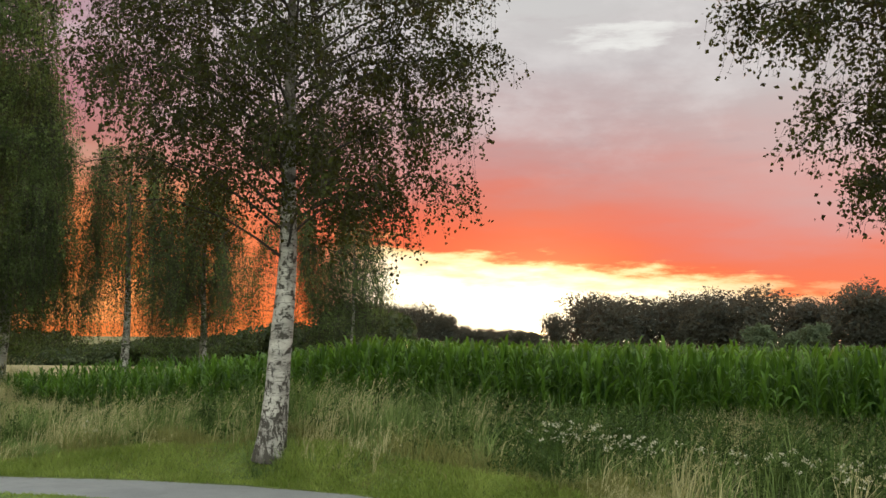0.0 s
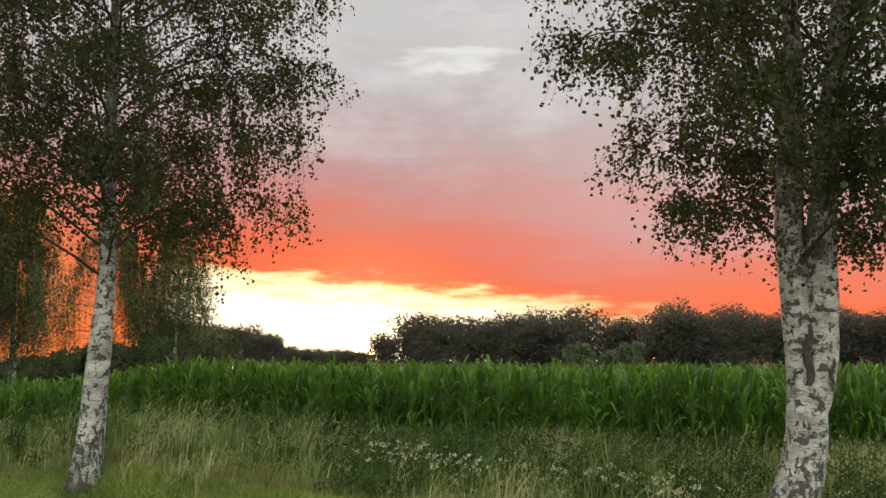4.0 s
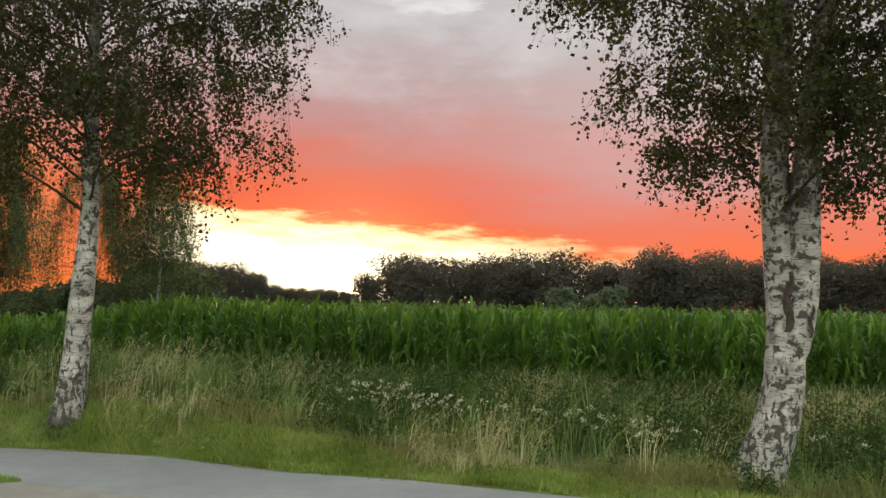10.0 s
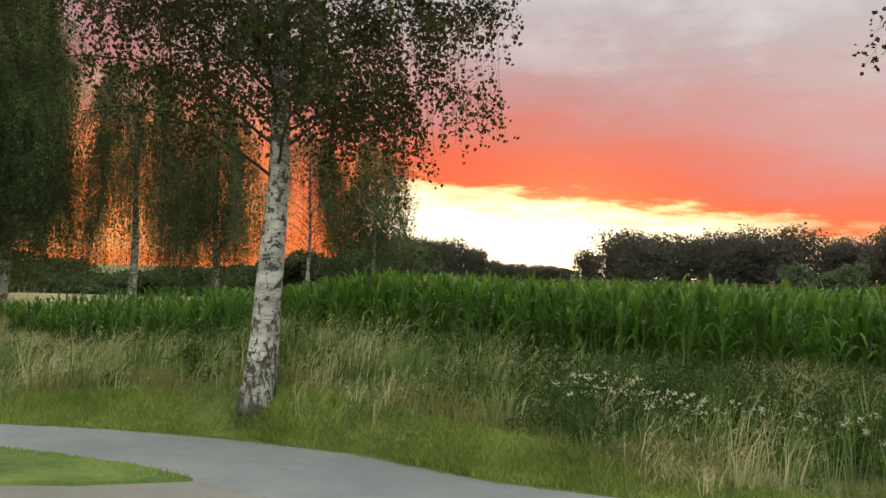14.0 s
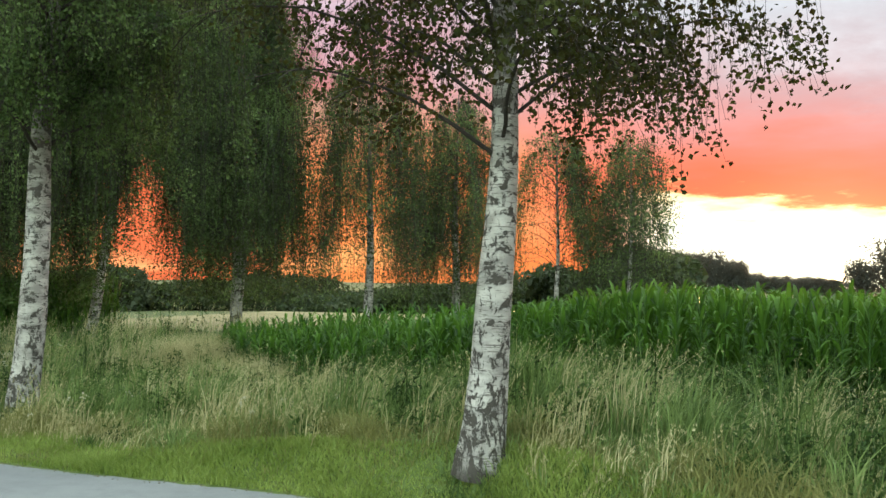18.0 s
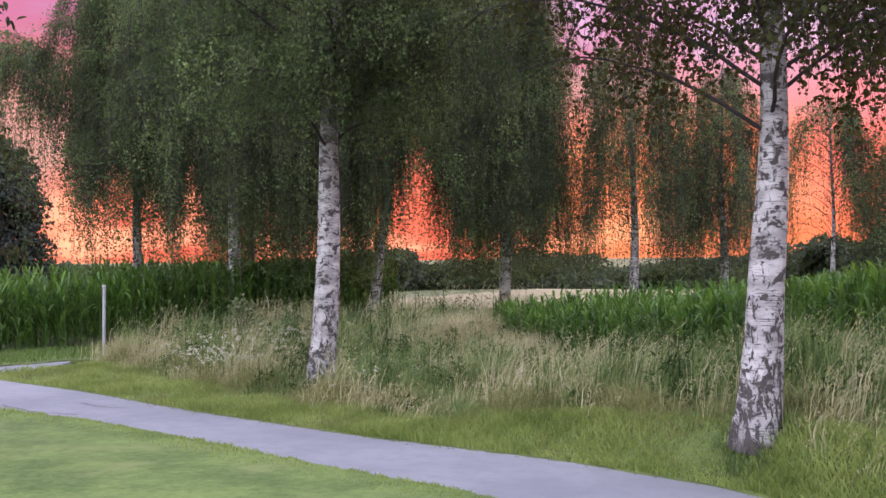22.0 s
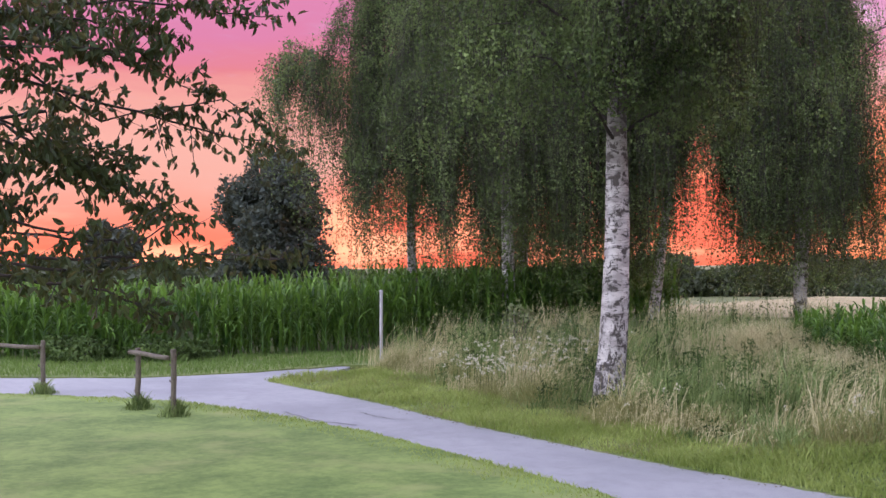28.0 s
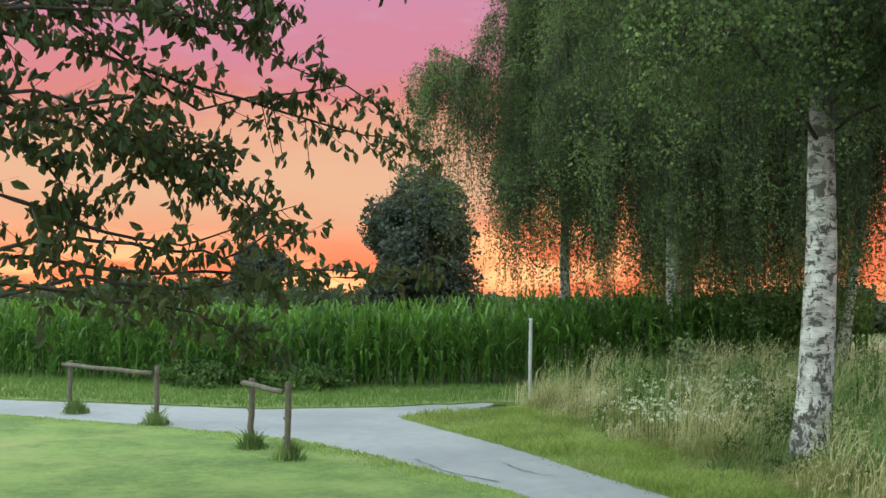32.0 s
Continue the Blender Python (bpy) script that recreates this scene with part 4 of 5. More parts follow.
def corn_leaf(r, z, L, a, fine=True, steep=0.0):
    """A broad arching blade whose tip hangs; far plants get one plain strip."""
    t = np.linspace(0, 1, 6 if fine else 4)
    up = r.uniform(0.95, 1.5) + 0.5 * steep
    rr = L * (0.26 * t + 0.40 * t ** 1.7) * (1 - 0.55 * steep)
    zz = z + L * (up * t - (up * 0.5 + r.uniform(0.0, 0.5)) * (1 - 0.75 * steep) * t ** 2.8)
    bend = a + r.normal() * 0.35 * t
    path = np.stack([np.cos(bend) * rr, np.sin(bend) * rr, zz], 1)
    side = np.array([-math.sin(a), math.cos(a), r.normal() * 0.25])
    w = 0.03 * np.interp(t, [0, 0.2, 0.5, 0.8, 1.0], [0.55, 0.95, 1.0, 0.6, 0.05])
    if fine:
        return strip(path, w, side, 0.4)
    L_, R_ = path - side * w[:, None], path + side * w[:, None]
    k_ = np.arange(len(t) - 1) * 2
    return np.stack([L_, R_], 1).reshape(-1, 3), np.stack([k_, k_ + 1, k_ + 3, k_ + 2], 1)


def corn_plant_pieces(seed, fine=True):
    """Stalk, leaves and tassel of one maize plant about 1.6 m tall."""
    r = np.random.default_rng(seed)
    stalk = tube([(0, 0, -0.05), (0.01, 0, 0.5), (0.0, 0.01, 1.0), (0.01, 0.0, 1.4)], [0.013, 0.012, 0.009, 0.005], 5)
    lv = []
    a0 = r.uniform(0, 6.3)
    for i in range(14):
        z = 0.05 + 0.088 * i
        L = (0.52 + 0.4 * math.sin(math.pi * (i + 1) / 15)) * r.uniform(0.85, 1.12)
        lv.append(corn_leaf(r, z, L * 0.6, a0 + math.pi * i + r.normal() * 0.4, fine, 0.5 if i > 11 else 0.2 if i > 9 else 0.0))
    return stalk, lv


corn_kinds = [corn_plant_pieces(200 + i) for i in range(6)]
far_corn_kinds = [corn_plant_pieces(200 + i, False) for i in range(6)]


def corn_field(name, places, heights, seed, label, near):
    """Maize plants at places; those marked near have folded leaves."""
    r = np.random.default_rng(seed)
    kind = r.integers(0, 6, len(places))
    turn = r.uniform(0, 6.3, len(places))
    holder = tagged(new(name), label, "corn", kind="stuff")
    for what, mat in (("stalks", CORN_STALK), ("leaves", CORN_LEAF)):
        vs, fs, n = [], [], 0
        for kk in range(12):
            fine_ = kk < 6
            if what == "stalks" and not fine_:
                continue
            stalk, lv = (corn_kinds if fine_ else far_corn_kinds)[kk % 6]
            v0, f0 = stalk if what == "stalks" else join(lv)
            sel = np.where((kind == kk % 6) & (near == fine_))[0]
            if not len(sel):
                continue
            c, s = np.cos(turn[sel]), np.sin(turn[sel])
            h = heights[sel] / 1.6
            c, s = c * (0.35 + 0.6 * h), s * (0.35 + 0.6 * h)
            x = v0[None, :, 0] * c[:, None] - v0[None, :, 1] * s[:, None]
            y = v0[None, :, 0] * s[:, None] + v0[None, :, 1] * c[:, None]
            v = np.stack([x + places[sel, 0][:, None], y + places[sel, 1][:, None], v0[None, :, 2] * h[:, None] + places[sel, 2][:, None]], -1).reshape(-1, 3)
            f = (f0[None] + (np.arange(len(sel)) * len(v0))[:, None, None]).reshape(-1, 4) + n
            n += len(v)
            vs.append(v), fs.append(f)
        part(what, mesh_of(what, np.concatenate(vs), np.concatenate(fs), mat), holder, kind="stuff")
    return holder


def corn_rows(front, depth, row, step, r, thin=0.0):
    """Plants in rows behind a front line."""
    pts = []
    front = np.array(front, float)
    seg = np.linalg.norm(np.diff(front, axis=0), axis=1)
    cum = np.concatenate([[0], np.cumsum(seg)])
    d = unit(front[-1] - front[0])
    nrm = np.array([-d[1], d[0]])
    if nrm[1] < 0:
        nrm = -nrm
    k_ = 0
    off = 0.0
    while off < depth:
        st = step * (1 + thin * k_)
        s = np.arange(0, cum[-1], st) + r.uniform(0, st)
        p = np.stack([np.interp(s, cum, front[:, 0]), np.interp(s, cum, front[:, 1])], 1) + nrm * off + r.normal(size=(len(s), 2)) * np.array([0.06, 0.06])
        pts.append(np.column_stack([p, np.full(len(p), k_)]))
        off += row * (1 + thin * 0.5 * k_)
        k_ += 1
    return np.concatenate(pts)


CORN_FRONT = [(-9.0, 21.6), (-6.6, 19.6), (-3.0, 17.6), (1.0, 16.0), (5.0, 14.6), (9.0, 12.4), (16.0, 8.6), (26.0, 3.0)]


def corn_height(x):
    return np.interp(x, [-9.5, -8, -6, -3.5, -1, 3, 30], [0.6, 0.72, 0.9, 1.03, 1.27, 1.6, 1.66])


pts = corn_rows(CORN_FRONT, 19, 0.42, 0.1, np.random.default_rng(31), 0.2)
pts = pts[(np.abs(np.arctan2(pts[:, 0], pts[:, 1])) < 0.85) & (pts[:, 0] > -9.4)]
hts = corn_height(pts[:, 0]) * np.random.default_rng(32).uniform(0.95, 1.05, len(pts))
corn_field("corn_field", np.column_stack([pts[:, :2], gz(pts[:, 0], pts[:, 1])]), hts, 33, "tall green maize standing in dense rows", pts[:, 2] < 4)
CORN_FRONT_2 = [(-27.0, 8.6), (-21.9, 12.3), (-18.4, 14.3), (-16.9, 16.6), (-16.3, 18.6), (-15.9, 20.6), (-14.6, 22.8), (-13.2, 24.8)]
pts = corn_rows(CORN_FRONT_2[::-1], 8, 0.42, 0.105, np.random.default_rng(34), 0.2)
pts2 = pts.copy()
hts = 1.42 * np.random.default_rng(35).uniform(0.9, 1.08, len(pts2))
corn_field("corn_field", np.column_stack([pts2[:, :2], gz(pts2[:, 0], pts2[:, 1])]), hts, 36, "tall green maize beyond the side lane", pts2[:, 2] < 3)


# ---- verge, grass and weeds ----
def blades(points, heights, width, lean, r, curl=0.5):
    """Grass blades: tapered strips of two quads that bend over."""
    n = len(points)
    a = r.uniform(0, 6.2832, n)
    d = np.stack([np.cos(a), np.sin(a), np.zeros(n)], 1) * (lean * r.uniform(0.2, 1.0, n))[:, None]
    b = r.uniform(0, 6.2832, n)
    s = np.stack([np.cos(b), np.sin(b), np.zeros(n)], 1) * (width * r.uniform(0.6, 1.3, n))[:, None]
    h = heights[:, None]
    up = np.array([0, 0, 1.0])
    m = points + up * h * 0.55 + d * h * 0.35
    t = points + up * h * (1 - curl * 0.25 * np.linalg.norm(d, axis=1, keepdims=True)) + d * h * (1 + curl * 0.3)
    v = np.stack([points - s, points + s, m - s * 0.75, m + s * 0.75, t - s * 0.12, t + s * 0.12], 1).reshape(-1, 3)
    k6 = (np.arange(n) * 6)[:, None]
    f = np.concatenate([k6 + np.array([0, 1, 3, 2]), k6 + np.array([2, 3, 5, 4])])
    return v, f


def on_ground(xy, dz=0.0):
    return np.column_stack([xy, gz(xy[:, 0], xy[:, 1]) + dz])


def scatter(n, x0, x1, y0, y1, r):
    return np.stack([r.uniform(x0, x1, n), r.uniform(y0, y1, n)], 1)


def patch(xy, scale, seed):
    """A smooth random field between 0 and 1."""
    x, y = xy[:, 0] * scale, xy[:, 1] * scale
    s = np.sin(x * 1.3 + seed) * np.cos(y * 1.1 + 2 * seed) + np.sin(x * 0.7 - y * 0.9 + seed * 1.7) + 0.6 * np.sin(2.3 * x + 1.9 * y + seed)
    return 1 / (1 + np.exp(-1.6 * s))


def strip_width(x):
    """How wide the mown strip beside the lane is."""
    return np.interp(x, [-14, -12.5, -11, -9, -6, -3, 0, 3, 8], [2.0, 1.85, 1.5, 1.0, 0.62, 0.36, 0.3, 0.32, 0.4])


def corn_y(x):
    p = sorted(CORN_FRONT)
    return np.interp(x, [a for a, b in p], [b for a, b in p])


def meadow(xy):
    """True where the tall grass grows."""
    x, y = xy[:, 0], xy[:, 1]
    off = y - edge_y(x)
    back = np.where(x < -9.0, np.interp(x, [-15.6, -14.6, -13.2, -12, -9], [19.6, 21.4, 23.2, 23.6, 25.0]), corn_y(x) + 0.1)
    left = x > np.interp(y, [14, 16.2, 18.6, 20], [-12.6, -13.6, -15.2, -15.6])
    feet = np.minimum(np.hypot(x + 8.05, (y - 14.75) * 0.8), np.minimum(np.hypot(x + 1.95, y - 11.95), np.hypot(x - 4.66, y - 8.85)))
    return (off > strip_width(x)) & (y < back) & left & (feet > 0.42)


# mown strip along the far side of the lane
xs_ = np.arange(-13.4, 14.0, 0.12)
STEPS = (0, 0.06, 0.15, 0.25, 0.36, 0.48, 0.6, 0.72, 0.85, 1)
rows_ = []
rv = np.random.default_rng(51)
for x in xs_:
    y0 = float(edge_y(x)) - 0.05 + rv.normal() * 0.012
    w = float(strip_width(x)) + 0.6
    rows_.append([(x, y0 + w * t, float(gz(x, y0 + w * t)) + (0.028 if t > 0 else 0.004)) for t in STEPS])
v = np.array(rows_).reshape(-1, 3)
i, j = np.meshgrid(np.arange(len(xs_) - 1), np.arange(len(STEPS) - 1), indexing="ij")
i, j, n_ = i.ravel(), j.ravel(), len(STEPS)
f = np.stack([i * n_ + j, (i + 1) * n_ + j, (i + 1) * n_ + j + 1, i * n_ + j + 1], 1)
tagged(new("verge", mesh_of("verge", v, f, VERGE, True)), "mown bright green grass verge along the lane", "verge", kind="structure")
# grass strip beyond the side lane
side_line = [(-14.6, 14.7), (-14.35, 16.2), (-14.0, 16.6), (-14.6, 18.5), (-16.0, 18.6), (-17.0, 17.2), (-19.0, 14.6), (-22.4, 12.4), (-30, 8), (-30, 2.65), (-20.0, 9.25), (-17.35, 11.45), (-15.35, 13.0)]
flat_sheet("verge", ragged(side_line, 0.05, 0.3, 9), 0.03, VERGE, "green grass strip between side lane and maize", "verge")


def stuff(name, data, label, category):
    return tagged(new(name, data), label, category, kind="stuff")


def tussocks(xy, h, count, rad, lean, width, r, wind=(0.25, 0.05)):
    """Grass in clumps: blades that spring from a common foot, lean outward and nod with the wind."""
    k_ = np.repeat(np.arange(len(xy)), count)
    n = len(k_)
    a = r.uniform(0, 6.2832, n)
    way_ = np.stack([np.cos(a), np.sin(a)], 1)
    q_ = np.sqrt(r.uniform(0, 1, n))[:, None]
    foot = on_ground(xy[k_] + way_ * q_ * rad, -0.02)
    nod = r.normal(size=(len(xy), 2))[k_] * 0.14
    d = np.column_stack([way_ * q_ * lean + np.array(wind) * r.uniform(0.3, 1.3, (n, 1)) + nod, np.zeros(n)])
    hh_ = (h[k_] * r.uniform(0.5, 1.12, n))[:, None]
    b = r.uniform(0, 6.2832, n)
    s = np.stack([np.cos(b), np.sin(b), np.zeros(n)], 1) * (width * r.uniform(0.6, 1.3, n))[:, None]
    up = np.array([0, 0, 1.0])
    bow = np.linalg.norm(d, axis=1, keepdims=True)
    m = foot + up * hh_ * 0.6 + d * hh_ * 0.3
    t = foot + up * hh_ * (1 - 0.28 * bow) + d * hh_
    v = np.stack([foot - s, foot + s, m - s * 0.8, m + s * 0.8, t - s * 0.1, t + s * 0.1], 1).reshape(-1, 3)
    k6 = (np.arange(n) * 6)[:, None]
    return v, np.concatenate([k6 + np.array([0, 1, 3, 2]), k6 + np.array([2, 3, 5, 4])])


r = np.random.default_rng(61)
# tall green grass
xy = scatter(15500, -15.6, 12.5, 8, 25, r)
xy = xy[meadow(xy)]
near = np.hypot(xy[:, 0] + 0.5, xy[:, 1] - 3)
xy = xy[r.uniform(size=len(xy)) < np.clip(1.5 - near / 22, 0.35, 1) * np.interp(xy[:, 0], [-0.5, 1.2, 6, 8], [1, 0.32, 0.35, 0.7])]
off = xy[:, 1] - edge_y(xy[:, 0]) - strip_width(xy[:, 0])
hh = (0.14 + 0.42 * smooth01(off, 0.0, 1.5)) * (0.45 + 0.95 * patch(xy, 1.7, 1.0)) * r.uniform(0.65, 1.3, len(xy))
hh *= np.interp(xy[:, 0], [-9, -3, 1, 5], [0.95, 0.95, 1.1, 1.1])
hh *= 1 - 0.45 * smooth01(xy[:, 1], 14.5, 17.5) * (xy[:, 0] > -9.5)
v, f = tussocks(xy, hh, 14, 0.1, 0.55, 0.006, r)
stuff("tall_grass", mesh_of("tall_grass", v, f, GREEN_GRASS), "tall uncut green grass beside the maize", "grass")
# dry stems with seed heads
xy = scatter(9000, -15.6, 12.5, 8, 25, r)
xy = xy[meadow(xy)]
off = xy[:, 1] - edge_y(xy[:, 0]) - strip_width(xy[:, 0])
dryness = np.interp(xy[:, 0], [-13, -6, -1, 0.5, 3, 6, 8], [1.15, 1.15, 1.05, 0.6, 0.3, 0.4, 0.7])
band_ = 0.45 + 0.9 * np.exp(-((off - 0.5) / 0.5) ** 2)
xy = xy[r.uniform(size=len(xy)) < dryness * band_ * (0.06 + 1.3 * patch(xy, 1.5, 4.0) ** 2)]
off = xy[:, 1] - edge_y(xy[:, 0]) - strip_width(xy[:, 0])
hh = (0.24 + 0.44 * smooth01(off, 0.0, 1.2)) * r.uniform(0.7, 1.3, len(xy)) * (1 - 0.4 * smooth01(xy[:, 1], 14.5, 17.5) * (xy[:, 0] > -9.5))
v, f = tussocks(xy, hh, 12, 0.12, 0.35, 0.0042, r, (0.4, 0.05))
pairs = v.reshape(-1, 6, 3)
tips, mids = pairs[:, 4], pairs[:, 2]
u_ = r.uniform(0.0, 0.32, (len(tips), 5, 1))
heads = (tips[:, None] + (mids - tips)[:, None] * u_).reshape(-1, 3) + r.normal(size=(len(tips) * 5, 3)) * np.array([0.007, 0.007, 0.01])
v2, f2 = leaves(heads, 0.028, r, -0.9, 0.28)
v, f = join([(v, f), (v2, f2)])
stuff("dry_grass", mesh_of("dry_grass", v, f, DRY_GRASS), "straw-coloured grass stems with seed heads", "grass")
# yellowish fringe between the mown strip and the tall grass
xs_ = r.uniform(-13.4, 7.5, 38000)
xy = np.column_stack([xs_, edge_y(xs_) + strip_width(xs_) - 0.22 + 1.0 * r.uniform(0, 1, len(xs_)) ** 0.9])
xy = xy[r.uniform(size=len(xy)) < 0.25 + 0.9 * patch(xy, 2.1, 11.0)]
off = xy[:, 1] - edge_y(xy[:, 0]) - strip_width(xy[:, 0])
hh = (0.08 + 0.2 * smooth01(off, -0.1, 0.6)) * (0.4 + 1.0 * patch(xy, 2.7, 6.0)) * r.uniform(0.6, 1.3, len(xy))
v, f = blades(on_ground(xy, -0.01), hh, 0.0045, 0.9, r, 1.0)
stuff("fringe_grass", mesh_of("fringe_grass", v, f, FRINGE_BLADE), "yellowing half-tall grass at the edge of the mown strip", "grass")
# fallen pale grass in mats
for cx, cy, rad, hgt, n in ((-9.2, 20.9, 0.8, 0.55, 2600), (-7.6, 19.9, 0.9, 0.4, 2200), (4.2, 14.1, 0.9, 0.8, 1500), (6.9, 11.3, 0.8, 0.75, 2200), (2.1, 10.15, 0.6, 0.18, 1800), (-13.8, 17.2, 0.6, 0.45, 420), (-13.0, 16.6, 0.7, 0.4, 420)):
    c = np.array([cx, cy]) + r.normal(size=(n, 2)) * rad * 0.5
    v, f = blades(on_ground(c, -0.02), hgt * r.uniform(0.5, 1.15, n), 0.004, 0.9, r, 1.0)
    stuff("dry_grass_patch", mesh_of("dry_grass_patch", v, f, DRY_GRASS), "patch of bleached dry grass", "grass")
# broad-leaved weeds, thick towards the double birch
xy = scatter(9500, -13, 12.5, 8, 24, r)
xy = xy[meadow(xy)]
off = xy[:, 1] - edge_y(xy[:, 0]) - strip_width(xy[:, 0])
keep = np.interp(xy[:, 0], [-13, -9, -5, -0.5, 1, 12], [0.2, 0.17, 0.15, 0.3, 1.0, 1.0]) * smooth01(off, 0.1, 0.9) * smooth01(patch(xy, 1.3, 8.0), 0.15, 0.6)
sel = r.uniform(size=len(xy)) < keep
xy, off = xy[sel], off[sel]
hh = (0.25 + 0.42 * smooth01(off, 0.2, 2.2)) * r.uniform(0.7, 1.2, len(xy)) * (1 - 0.4 * smooth01(xy[:, 1], 14.5, 17.5) * (xy[:, 0] > -9.5))
base = on_ground(xy)
rep = np.repeat(np.arange(len(xy)), 46)
t = r.uniform(0.05, 1.0, len(rep))
p = base[rep] + np.stack([r.normal(size=len(rep)) * 0.075 * (1.2 - 0.7 * t), r.normal(size=len(rep)) * 0.075 * (1.2 - 0.7 * t), t * hh[rep]], 1)
v, f = leaves(p, 0.07, r, 0.12, 0.3)
top_ = base.copy()
top_[:, 2] += hh
v2, f2 = thin_lines(base, top_, 0.005)
v, f = join([(v, f), (v2, f2)])
stuff("weeds", mesh_of("weeds", v, f, WEED_LEAF), "dark green leafy weeds at the field edge", "weeds")
# short blades on the verge and the lawn
xs_ = np.concatenate([r.uniform(-7, 3.2, 34000), r.uniform(-13.5, -7, 18000), r.uniform(3.2, 6.5, 4000)])
xy = np.column_stack([xs_, edge_y(xs_) - 0.03 + (strip_width(xs_) + 0.33) * r.uniform(0, 1, len(xs_))])
hh = 0.05 * r.uniform(0.5, 1.5, len(xy)) * (0.35 + 1.2 * patch(xy, 2.3, 2.0))
v, f = blades(on_ground(xy, 0.024), hh * 1.15, 0.006, 0.9, r)
stuff("verge_grass", mesh_of("verge_grass", v, f, leafy("verge_blade", (0.13, 0.2, 0.035), (0.4, 0.48, 0.15), (0.28, 0.34, 0.08), 0.4, clump=1.8, grain=1.6)), "short green grass of the verge", "grass")


xy = scatter(16000, -14.2, 6.5, 8.2, 16.8, r)
off = xy[:, 1] - edge_y(xy[:, 0])
xy = xy[(off > 0.0) & (off < strip_width(xy[:, 0]) + 0.4) & (xy[:, 0] > -13.5)]
xy = xy[r.uniform(size=len(xy)) < 0.15 + 0.85 * patch(xy, 2.9, 9.0)]
v, f = tussocks(xy, 0.12 * r.uniform(0.5, 1.4, len(xy)), 9, 0.07, 0.8, 0.0045, r, (0.1, 0.0))
stuff("verge_tussocks", mesh_of("verge_tussocks", v, f, FRINGE_BLADE), "low uneven grass clumps on the verge", "grass")


def inside(poly, xy):
    p = np.asarray(poly, float)
    res = np.zeros(len(xy), bool)
    for (x1, y1), (x2, y2) in zip(p, np.roll(p, -1, 0)):
        cond = (y1 > xy[:, 1]) != (y2 > xy[:, 1])
        res ^= cond & (xy[:, 0] < (x2 - x1) * (xy[:, 1] - y1) / (y2 - y1 + 1e-12) + x1)
    return res


xy = scatter(200000, -18.5, -1.9, 8.5, 12.1, r)
pn = sorted(NEAR_EDGE)
gapn = np.interp(xy[:, 0], [a for a, b in pn], [b for a, b in pn]) - xy[:, 1]
xy = xy[inside(lawn_line, xy) & (gapn < 0.5 * r.uniform(0, 1, len(xy)) ** 3 + 0.02)]
hh = 0.028 * r.uniform(0.4, 1.4, len(xy)) * (0.6 + 0.9 * patch(xy, 1.6, 3.0))
v, f = blades(np.column_stack([xy, np.full(len(xy), 0.03)]), hh, 0.0045, 1.0, r)
stuff("lawn_grass", mesh_of("lawn_grass", v, f, leafy("lawn_blade", (0.22, 0.3, 0.07), (0.34, 0.42, 0.13), (0.26, 0.33, 0.07), 0.4)), "short mown blades along the edge of the lawn", "grass")
# blades of the strip beyond the side lane
xy = scatter(32000, -23, -14.2, 10, 19, r)
xy = xy[inside(side_line, xy)]
hh = 0.07 * r.uniform(0.5, 1.6, len(xy))
v, f = blades(np.column_stack([xy, np.full(len(xy), 0.025)]), hh, 0.007, 0.7, r)
stuff("verge_grass", mesh_of("verge_grass", v, f, leafy("side_blade", (0.08, 0.15, 0.03), (0.17, 0.26, 0.07), (0.15, 0.22, 0.04), 0.3)), "green grass of the strip before the maize", "grass")


def tuft(x, y, rad, h, n, mat, label):
    c = np.array([x, y]) + r.normal(size=(n, 2)) * rad * 0.45
    fall = np.exp(-((c - np.array([x, y])) ** 2).sum(1) / (rad * rad))
    v, f = blades(on_ground(c, 0.02), h * fall * r.uniform(0.5, 1.1, n), 0.006, 0.7, r)
    return tagged(new("grass_tuft", mesh_of("grass_tuft", v, f, mat)), label, "grass", kind="stuff")


tuft(-0.2, 12.3, 0.42, 0.3, 1600, GREEN_GRASS, "dense dark green grass tuft on the verge")
for x, y in ((-1.95, 12.05), (4.66, 9.05), (-8.2, 15.13)):
    for i in range(9):
        a_ = i * 0.7 + x
        tuft(x + 0.22 * math.cos(a_), y + 0.22 * math.sin(a_), 0.2, (0.1 if x > 0 else 0.17) + 0.05 * math.sin(3 * a_), 55, GREEN_GRASS, "rough grass tuft at the foot of a birch")
tuft(-4.9, 12.95, 0.3, 0.22, 700, GREEN_GRASS, "small green grass tuft on the verge")
for x, y in ((-12.0, 11.15), (-11.15, 11.1), (-14.43, 11.12), (-16.2, 10.74)):
    tuft(x, y, 0.16, 0.24, 420, GREEN_GRASS, "uncut grass tuft round a fence post")


# ---- flowers ----
def flowers(spots, n, label, seed):
    q = np.random.default_rng(seed)
    holder = tagged(new("flowers"), label, "flowers", kind="stuff")
    c = np.array(spots)[q.integers(0, len(spots), n)]
    xy_ = c[:, :2] + q.normal(size=(n, 2)) * c[:, 3:4]
    base_ = on_ground(xy_)
    h = c[:, 2] * q.uniform(0.75, 1.15, n)
    top = base_.copy()
    top[:, 2] += h
    v, f = thin_lines(base_ + (top - base_) * 0.5, top, 0.002)
    part("stems", mesh_of("stems", v, f, WEED_LEAF), holder, kind="stuff")
    rep_ = np.repeat(top, 9, 0) + q.normal(size=(n * 9, 3)) * np.array([0.018, 0.018, 0.01])
    v, f = leaves(rep_, 0.024, q, -0.25, 0.8)
    part("blossoms", mesh_of("blossoms", v, f, PETAL), holder, kind="stuff")
    return holder


